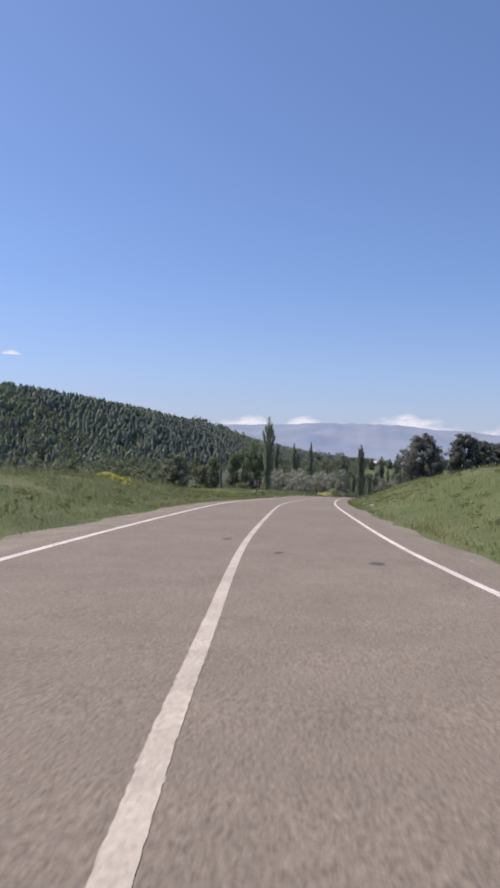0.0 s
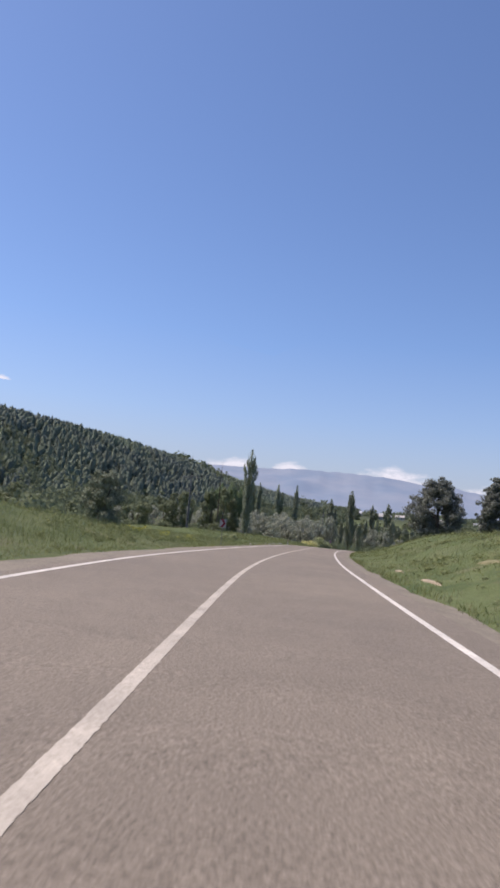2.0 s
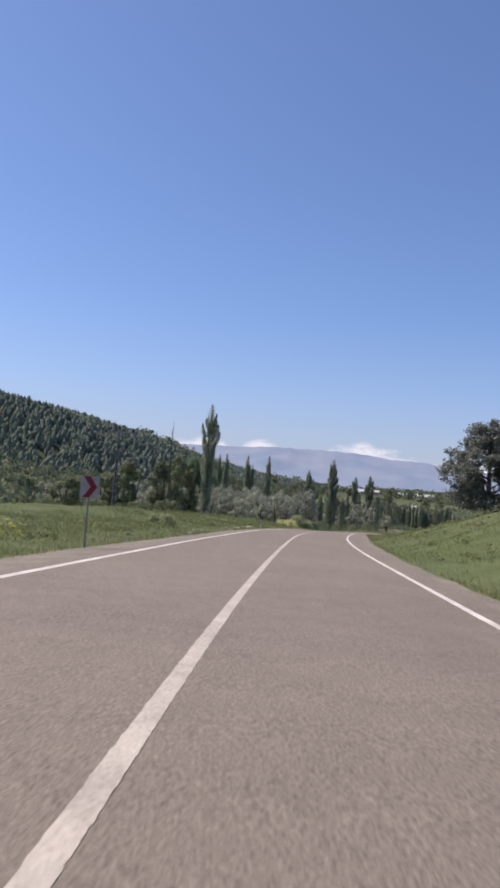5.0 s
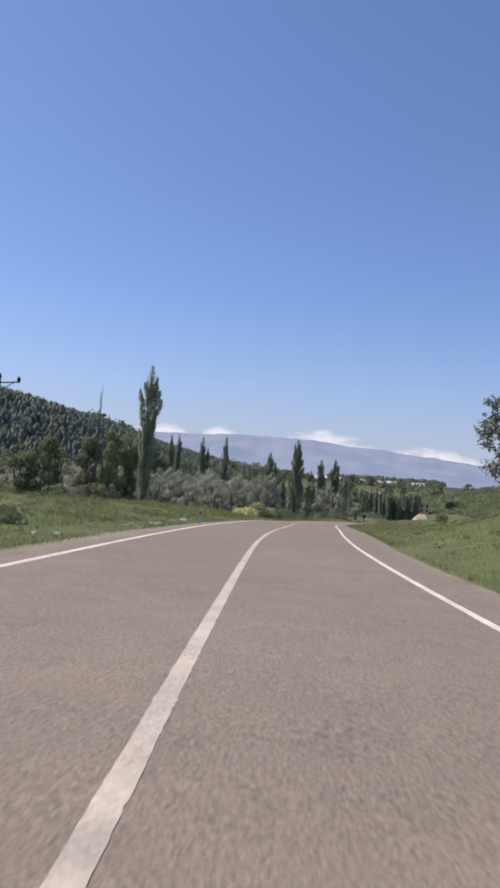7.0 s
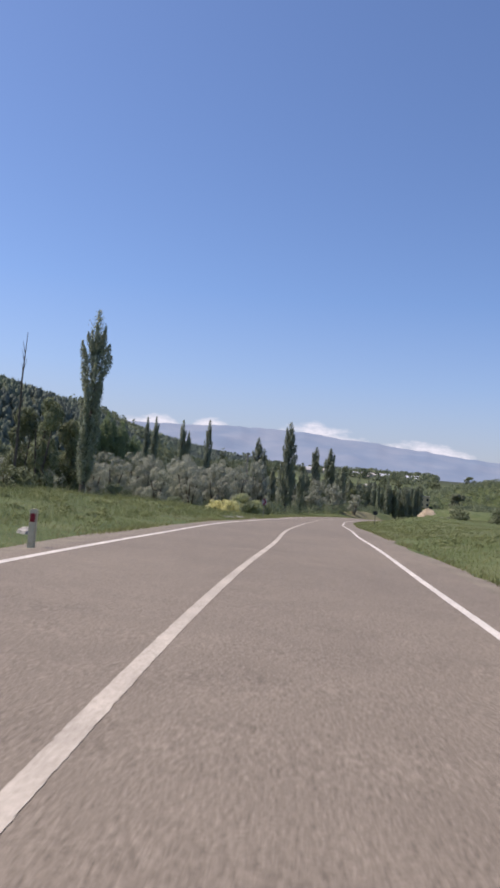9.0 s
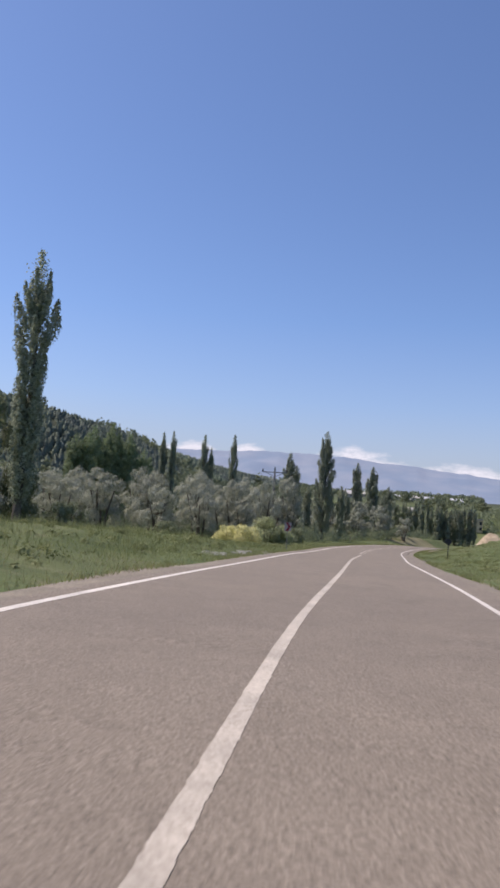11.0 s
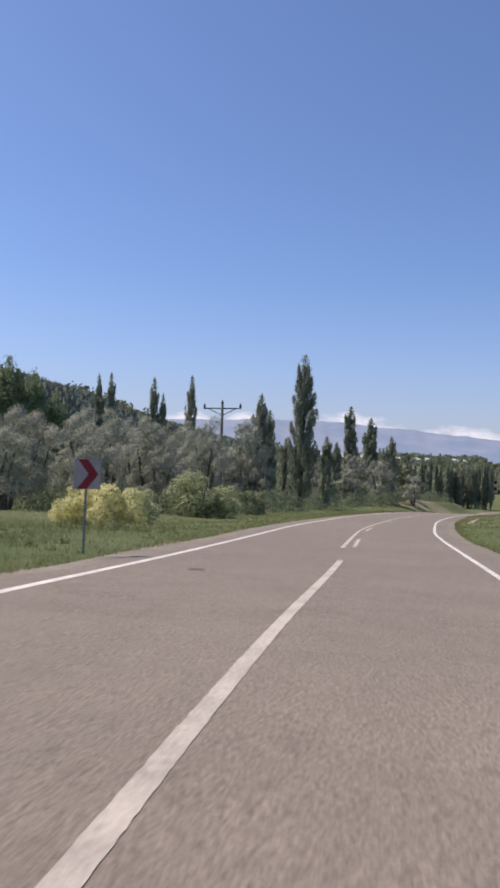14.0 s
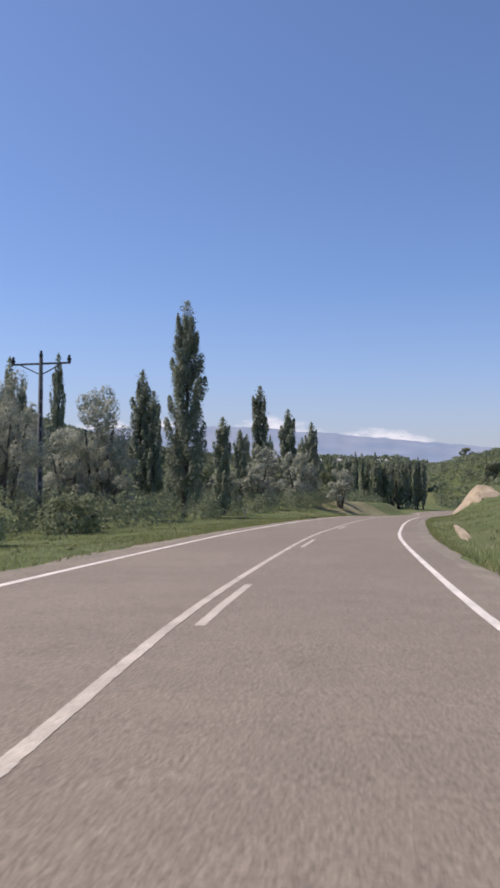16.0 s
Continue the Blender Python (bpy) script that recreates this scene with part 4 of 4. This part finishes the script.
def cloud(az0, az1, el0, el1, label):
    """One far cloud bank: a curved sheet behind the crest."""
    k = 24
    vs, uv = [], []
    for el, vv in ((el0, 0.0), (el1, 1.0)):
        for i in range(k):
            q = az0 + (az1 - az0) * i / (k - 1)
            vs.append((-math.sin(radians(q)) * 4800, 100 + math.cos(radians(q)) * 4800, math.tan(radians(el)) * 4800))
            uv.append((i / (k - 1), vv))
    me = mesh_of("cloud", vs, [(i, i + 1, k + i + 1, k + i) for i in range(k - 1)], CLOUD.m)
    lay = me.uv_layers.new(name="UVMap")
    for lp in me.loops:
        lay.data[lp.index].uv = uv[lp.vertex_index]
    ob = new("backdrop_cloud", me)
    ob.visible_shadow = False
    return tagged(ob, label, "cloud", kind="structure")


cloud(3.4, -7.0, 3.0, 5.2, "bright white cumulus bank above the far crest")
cloud(12.5, 7.0, 3.3, 4.8, "thin white cloud above the far crest")
cloud(7.6, 3.4, 3.3, 4.9, "thin white cloud above the far crest")
cloud(-6.0, -14.5, 2.4, 4.3, "low white cloud strip on the far crest")
cloud(28.3, 26.5, 8.1, 8.6, "small wisp of cloud over the wooded ridge")

# ---------------------------------------------------------------- far houses


def house(w, d, h, seed, wall, roof, label):
    root = thing("house", label, "house", "village houses")
    part("wall", box_bm(w, d, h, 0.05), root, material=wall)
    bm = bmesh.new()
    o, rh = 0.5, w * 0.14 + 1
    pts = [(-w / 2 - o, -d / 2 - o, h), (w / 2 + o, -d / 2 - o, h), (w / 2 + o, d / 2 + o, h), (-w / 2 - o, d / 2 + o, h), (-w / 2 - o, 0, h + rh), (w / 2 + o, 0, h + rh)]
    vs = [bm.verts.new(p) for p in pts]
    for fc in ((0, 1, 5, 4), (2, 3, 4, 5), (0, 4, 3), (1, 2, 5), (3, 2, 1, 0)):
        bm.faces.new([vs[i] for i in fc])
    part("roof", bm, root, material=roof)
    cols = max(2, int(w / 3.5))
    for st in range(max(1, int(h / 2.9))):
        for c in range(cols):
            bm = box_bm(1.2, 0.12, 1.3, 0.0, (-w / 2 + w * (c + 0.5) / cols, -d / 2 - 0.02, 1.0 + 2.8 * st))
            part("window", bm, root, material=M_GLASS)
    return root


h1 = house(13, 9, 2.7, 1, M_PLASTER, M_ROOFMETAL, "pale village house under a bright metal roof")
h2 = house(10, 8, 3.2, 2, M_PLASTER, M_ROOFGREY, "plastered village house under a grey sheet roof")
firsth = {id(h1): True, id(h2): True}
for ob, x, y, tr in ((h1, 26, 905, 8), (h2, 44, 930, -10), (h1, 78, 950, 0), (h1, 106, 955, 12), (h2, 92, 935, 5), (h1, 138, 960, -6), (h2, 20, 870, 20), (h2, 62, 700, 30), (h1, -6, 960, 0)):
    (stand if firsth[id(ob)] else again)(ob, x, y, tr, 1.0, 1.0, 0.3)
    firsth[id(ob)] = False

tower = thing("ochre_building", "narrow ochre building with dark windows across the valley", "building")
part("wall", box_bm(5.0, 6, 6.6, 0.1), tower, material=M_OCHRE)
part("roof", box_bm(5.6, 6.6, 0.4, 0.05, (0, 0, 6.6)), tower, material=M_PLASTER)
for st in range(2):
    for k in range(2):
        part("window", box_bm(1.2, 0.15, 1.5, 0.0, (-1.5 + 3.0 * k, -3.02, 1.2 + 2.9 * st)), tower, material=M_GLASS)
stand(tower, 56.1, 444, -8, 0.75, 0.74, 0.3)

# ---------------------------------------------------------------- power poles


def power_pole(h, label):
    """A tapered square concrete pole with a braced crossarm and three insulators."""
    root = thing("power_pole", label, "utility pole", "power line poles")
    part("pole", rod_bm((0, 0, -0.5), (0, 0, h), 0.27, 0.13, 4), root, material=M_WOODPOLE)
    # solid dark blocks paint the shade of openings in the pole
    for k in range(9):
        z0 = 1.2 + k * (h - 3.0) / 9
        w = 0.27 - 0.14 * z0 / h
        part("dark_block", box_bm(w * 0.55, w * 1.46, 0.62, 0.0, (0, 0, z0)), root, "solid dark block painted as an opening in the pole", M_DARK).rotation_euler = (0, 0, radians(45))
    part("crossarm", box_bm(4.0, 0.1, 0.12, 0.01, (0, 0, h - 0.45)), root, material=M_STEEL)
    for s in (-1, 1):
        part("brace", rod_bm((s * 1.45, 0, h - 0.42), (s * 0.1, 0, h - 1.05), 0.04, 0.04, 6), root, material=M_STEEL)
    for xx in (-1.92, 0, 1.92):
        z0 = h - 0.33 if xx else h
        ins = part("insulator", rod_bm((xx, 0, z0), (xx, 0, z0 + 0.2), 0.1, 0.14, 8), root, material=M_DARK)
        part("cap", rod_bm((xx, 0, z0 + 0.2), (xx, 0, z0 + 0.42), 0.1, 0.07, 8), ins, material=M_DARK)
    return root


pole = power_pole(10.6, "grey concrete power pole with a braced steel crossarm")
pole.matrix_basis = pose(-12.9, 250.8, 3.9 - 10.6, 0, 0, -15)
again(pole, -27.9, 137.9, -27, 1.0, (6.3 - height1(-27.9, 137.9)) / 10.6)

dead = thing("dead_poplar", "bare dead poplar stem with short snags", "tree")
part("trunk", tube_bm([Vector((0, 0, -0.4)), Vector((0.1, 0, 6)), Vector((0, 0, 11)), Vector((0.15, 0, 15.4))], [0.15, 0.12, 0.08, 0.02], 8), dead, material=M_BARK)
rng = np.random.RandomState(77)
for k in range(16):
    z0, a = rng.uniform(5, 14.2), rng.uniform(0, 6.28)
    part("snag", rod_bm((0.05, 0, z0), (0.05 + math.cos(a) * 0.3, math.sin(a) * 0.3, z0 + 1.1), 0.045, 0.008, 5), dead, material=M_BARK)
dead.location = (-31.1, 179.4, 11.2 - 15.4)


# ---------------------------------------------------------------- signs and posts
def chevron_sign(label):
    """A square white board with a red chevron on a steel post."""
    root = thing("chevron_sign", label, "road sign", "bend signs")
    part("post", rod_bm((0, 0.05, -0.4), (0, 0.05, 2.55), 0.035, 0.035, 8), root, material=M_STEEL)
    board = part("board", box_bm(0.74, 0.03, 0.74, 0.008, (0, 0, 1.83)), root, "white square board", M_WHITE)
    bm = bmesh.new()
    for s in (-1, 1):
        vs = [bm.verts.new(p) for p in ((-0.27, -0.021, 2.2 + s * 0.36), (0.0, -0.021, 2.2 + s * 0.36), (0.30, -0.021, 2.2), (0.03, -0.021, 2.2))]
        bm.faces.new(vs if s < 0 else vs[::-1])
    part("chevron", bm, board, "red arrow pointing along the bend", M_RED)
    return root


def post(label):
    root = thing("delineator_post", label, "road post", "verge posts")
    part("shaft", box_bm(0.12, 0.08, 0.95, 0.02), root, material=M_YELLOWPOST)
    part("reflector", box_bm(0.08, 0.012, 0.16, 0.004, (0, -0.046, 0.7)), root, material=M_RED)
    return root


sg = chevron_sign("white and red chevron sign on a steel post at the bend")
stand(sg, -8.19, 191.1, 38, 0.82, 0.86, 0.2)
again(sg, -12.55, 81.3, 30, 0.7, 0.82)
po = post("faded yellow delineator post in the verge grass")
stand(po, -11.4, 124.4, 0, 1.2, 1.0, 0.0)
again(po, -9.7, 248.1, 0, 1.0, 0.95)
again(po, -0.1, 274.3, 0, 1.0, 0.8)
rs_ = thing("round_road_sign", "small road sign seen from behind on a dark post", "road sign")
part("post", rod_bm((0, 0, -0.4), (0, 0, 2.2), 0.04, 0.04, 8), rs_, material=M_DARK)
part("plate", rod_bm((0, -0.05, 2.0), (0, -0.03, 2.0), 0.32, 0.32, 20), rs_, material=M_DARK)
stand(rs_, 4.3, 197.7, 0, 0.9, 0.75)

# ---------------------------------------------------------------- verge grass
def blades(name, n, lat0, lat1, y0, y1, hmin, hmax, width, material, label, seed, power=1.6, clump=True, left=0.55):
    """Loose grass blades on both sides of the road, denser near it."""
    rng = np.random.RandomState(seed)
    ys = rng.uniform(y0, y1, n)
    d = lat0 + (lat1 - lat0) * rng.rand(n) ** power
    side = np.where(rng.rand(n) < left, -1, 1)
    bx = np.interp(ys, ROAD[:, 1], ROAD[:, 0])
    tx = np.interp(ys, ROAD[:, 1], SIDE[:, 0])
    ty = np.interp(ys, ROAD[:, 1], SIDE[:, 1])
    x, y = bx + tx * d * side, ys + ty * d * side
    keep = d > grass_edge(ys, side) + 0.35 + rng.normal(0, 0.12, n)
    x, y, n = x[keep], y[keep], int(keep.sum())
    if clump:
        keep = wave(x, y, 0.9, seed + 1) + 0.7 * wave(x, y, 0.25, seed + 2) > rng.uniform(-1.2, 0.5, n)
        x, y = x[keep], y[keep]
    n = len(x)
    z = height(x, y)
    h = rng.uniform(hmin, hmax, n)
    a = rng.uniform(0, 6.28, n)
    w = width * rng.uniform(0.6, 1.4, n)
    lean = rng.normal(0, 0.35, (n, 2)) * h[:, None]
    base = np.stack([x, y, z - 0.03], 1)
    sd = np.stack([np.cos(a) * w, np.sin(a) * w, 0 * w], 1)
    c = np.stack([base - sd, base + sd, base + np.stack([lean[:, 0], lean[:, 1], h], 1)], 1)
    return tagged(new(name, quads_mesh(name, c, material)), label, "grass", kind="stuff")


blades("verge_grass", 560000, 4.65, 26, -8, 300, 0.04, 0.17, 0.011, M_BLADE, "long green verge grass", 61)
blades("dry_grass", 90000, 4.6, 24, -8, 300, 0.06, 0.22, 0.008, M_STRAW, "dry straw-coloured grass among the green", 63)



def herbs(name, n, lat0, lat1, y0, y1, per, rad, leaf, material, label, seed, spots=None):
    """Low leafy weeds in loose clumps."""
    rng = np.random.RandomState(seed)
    if spots is None:
        ys = rng.uniform(y0, y1, n)
        d = (lat0 + (lat1 - lat0) * rng.rand(n) ** 1.4) * np.where(rng.rand(n) < 0.5, -1, 1)
        k = [np.interp(ys, ROAD[:, 1], col) for col in (ROAD[:, 0], SIDE[:, 0], SIDE[:, 1])]
        x, y = k[0] + k[1] * d, ys + k[2] * d
        keep = wave(x, y, 0.5, seed) > rng.uniform(-0.9, 0.6, n)
        x, y = x[keep], y[keep]
    else:
        x, y = np.array(spots).T
    n = len(x)
    r = rng.uniform(0.5, 1.3, n)[:, None] * rad
    d = rng.normal(0, 1, (n, per, 3))
    d /= np.linalg.norm(d, axis=2)[:, :, None]
    d[:, :, 2] = np.abs(d[:, :, 2])
    p = np.stack([x, y, height(x, y)], 1)[:, None, :] + d * r[:, :, None] * np.array([1, 1, 0.75]) * rng.uniform(0.5, 1, (n, per, 1))
    ob = new(name, leaf_mesh(name, p.reshape(-1, 3), d.reshape(-1, 3) + np.array([0, 0, 0.3]), leaf, material, rng, 1.8))
    return tagged(ob, label, "weeds", kind="stuff")


blades("tall_weeds", 50000, 6.6, 17, -8, 205, 0.18, 0.5, 0.012, M_WEED, "tall pale weeds and seed heads in the verge", 66, 1.2, left=0.85)
herbs("weed_clumps", 1300, 6.6, 17, 5, 205, 60, 0.4, 0.06, M_WEED, "bushy olive weeds on the banks", 74)
herbs("verge_herbs", 2600, 5.8, 24, -5, 290, 26, 0.2, 0.055, M_HERB, "low leafy weeds scattered through the verge grass", 71)
rng = np.random.RandomState(72)
herbs("yellow_wildflowers", 0, 0, 0, 0, 0, 60, 0.5, 0.09, M_FLOWER, "yellow wildflowers in the bank grass", 73,
      [(-18.6 + 3.6 * u + rng.normal(0, 0.35), 51 - 7 * u + rng.normal(0, 0.5)) for u in rng.rand(16)] + [(-17.5 + rng.normal(0, 1.5), 78 + rng.normal(0, 3)) for k in range(8)])

herbs("white_wildflowers", 0, 0, 0, 0, 0, 40, 0.26, 0.045, M_BLOSSOM, "low white wildflowers along the verge", 75,
      [(-10.6 + 0.16 * (q - 168) + rng.normal(0, 0.3), q) for q in rng.uniform(167, 182, 13)] + [(-12.9 + rng.normal(0, 0.25), q) for q in rng.uniform(98, 130, 6)])

# ---------------------------------------------------------------- stones and bare earth


def stone(seed):
    rng = np.random.RandomState(seed)
    bm = bmesh.new()
    bmesh.ops.create_icosphere(bm, subdivisions=2, radius=1.0)
    k = rng.uniform(-3, 3, 6)
    for v in bm.verts:
        w = 1 + 0.22 * math.sin(k[0] * v.co.x * 1.3 + k[1]) + 0.2 * math.sin(k[2] * v.co.y * 1.4 + k[3]) * math.cos(k[4] * v.co.z)
        w *= rng.uniform(0.84, 1.16)
        v.co = Vector((v.co.x * w, v.co.y * w * 0.8, max(-0.3, min(v.co.z, 0.55)) * w * 0.7))
    me = bpy.data.meshes.new("limestone_rock")
    bm.to_mesh(me)
    bm.free()
    me.materials.append(M_STONE)
    return me


ROCKS = [stone(k) for k in range(4)]
rng = np.random.RandomState(91)
for k, (x, y, s) in enumerate([(-12.5, 118.0, 0.36), (-12.9, 118.8, 0.3), (-13.6, 104.9, 0.32), (-13.3, 106.0, 0.24), (-12.6, 127.6, 0.4), (-12.9, 128.6, 0.3), (-13.15, 99.4, 0.36), (-13.5, 100.3, 0.25), (-10.7, 170.0, 0.25), (-10.35, 171.3, 0.27), (-10.2, 173.6, 0.3), (-10.0, 176.1, 0.38), (-9.9, 176.9, 0.31), (-9.8, 178.4, 0.3), (-8.4, 178.5, 0.26), (-8.3, 180.2, 0.2), (-8.1, 181.5, 0.22), (-8.6, 177.2, 0.18),
                                (-9.0, 176.0, 0.2), (-12.9, 100, 0.3), (5.2, 128, 0.35), (6.2, 131, 0.3), (7.2, 118, 0.4), (8.5, 122, 0.3), (6.4, 92, 0.3), (20.0, 232, 0.45), (17.5, 238, 0.4), (15.8, 244, 0.35), (22, 246, 0.5)]):
    ob = tagged(new("limestone_rock", ROCKS[k % 4]), "pale limestone rock lying in the verge grass", "rock", "verge rocks")
    ob.matrix_basis = pose(x, y, height1(x, y) + 0.02 * s, 0, 0, rng.uniform(0, 360)) @ Matrix.Diagonal((0.5 * s, 0.42 * s, 0.5 * s, 1))


def patch(name, cx, cy, rx, ry, turn, lift, label, material, seed, dome=0.0):
    """A bare patch that follows the ground, with a ragged rim."""
    rng = np.random.RandomState(seed)
    nr, na = 7, 40
    ph = rng.uniform(0, 6.28, 4)
    vs = [(cx, cy)]
    for i in range(1, nr + 1):
        for k in range(na):
            a = 6.2832 * k / na
            w = i / nr * (1 + 0.16 * math.sin(3 * a + ph[0]) + 0.1 * math.sin(7 * a + ph[1]) + 0.06 * math.sin(13 * a + ph[2]))
            u, q = rx * w * math.cos(a), ry * w * math.sin(a)
            t = radians(turn)
            vs.append((cx + u * math.cos(t) - q * math.sin(t), cy + u * math.sin(t) + q * math.cos(t)))
    vs = np.array(vs)
    z = height(vs[:, 0], vs[:, 1])
    rad = np.r_[0, np.repeat(np.arange(1, nr + 1) / nr, na)]
    z = z + lift * (1 - rad**6) - 0.06 * rad**6 + dome * np.maximum(np.cos(np.minimum(rad, 1) * 1.5708), 0) ** 0.7 * (1 + 0.15 * wave(vs[:, 0], vs[:, 1], 1.1, seed))
    f = [(0, 1 + k, 1 + (k + 1) % na) for k in range(na)]
    for i in range(nr - 1):
        for k in range(na):
            f.append((1 + i * na + k, 1 + (i + 1) * na + k, 1 + (i + 1) * na + (k + 1) % na, 1 + i * na + (k + 1) % na))
    ob = new(name, mesh_of(name, np.column_stack([vs, z]), f, material, True))
    return tagged(ob, label, "bare earth", kind="structure")


patch("earth_bank_1", 28.7, 299.6, 2.9, 5.4, -18, 0.12, "sandy bare earth bank cut beside the road", M_EARTH, 1, 0.35)
patch("dry_turf_1", 47.0, 341, 4.6, 9, -20, 0.07, "dry tan turf on top of the earth bank", M_DRYGRASS, 5)
patch("dry_turf_2", 14.6, 312, 5.2, 17, -18, 0.07, "dry tan-green turf on the bank beyond the bend", M_DRYGRASS, 6)
patch("earth_track_1", 9.1, 237.0, 0.22, 8.5, -14, 0.10, "narrow bare earth track through the grass", M_EARTH, 2)
patch("bare_strip_1", -0.2, 49.5, 0.13, 1.7, 5, 0.07, "pale bare earth at the foot of the grassy bank", M_EARTH, 7)
patch("bare_strip_2", -0.75, 57.5, 0.11, 1.3, 4, 0.07, "pale bare earth at the foot of the grassy bank", M_EARTH, 8)
patch("bare_strip_3", 2.1, 52.8, 0.22, 1.2, 8, 0.08, "dry trampled turf high on the grassy bank", M_DRYGRASS, 9)
patch("earth_track_2", 43.0, 347, 0.6, 7, -24, 0.08, "narrow bare earth track climbing the rise", M_EARTH, 3)
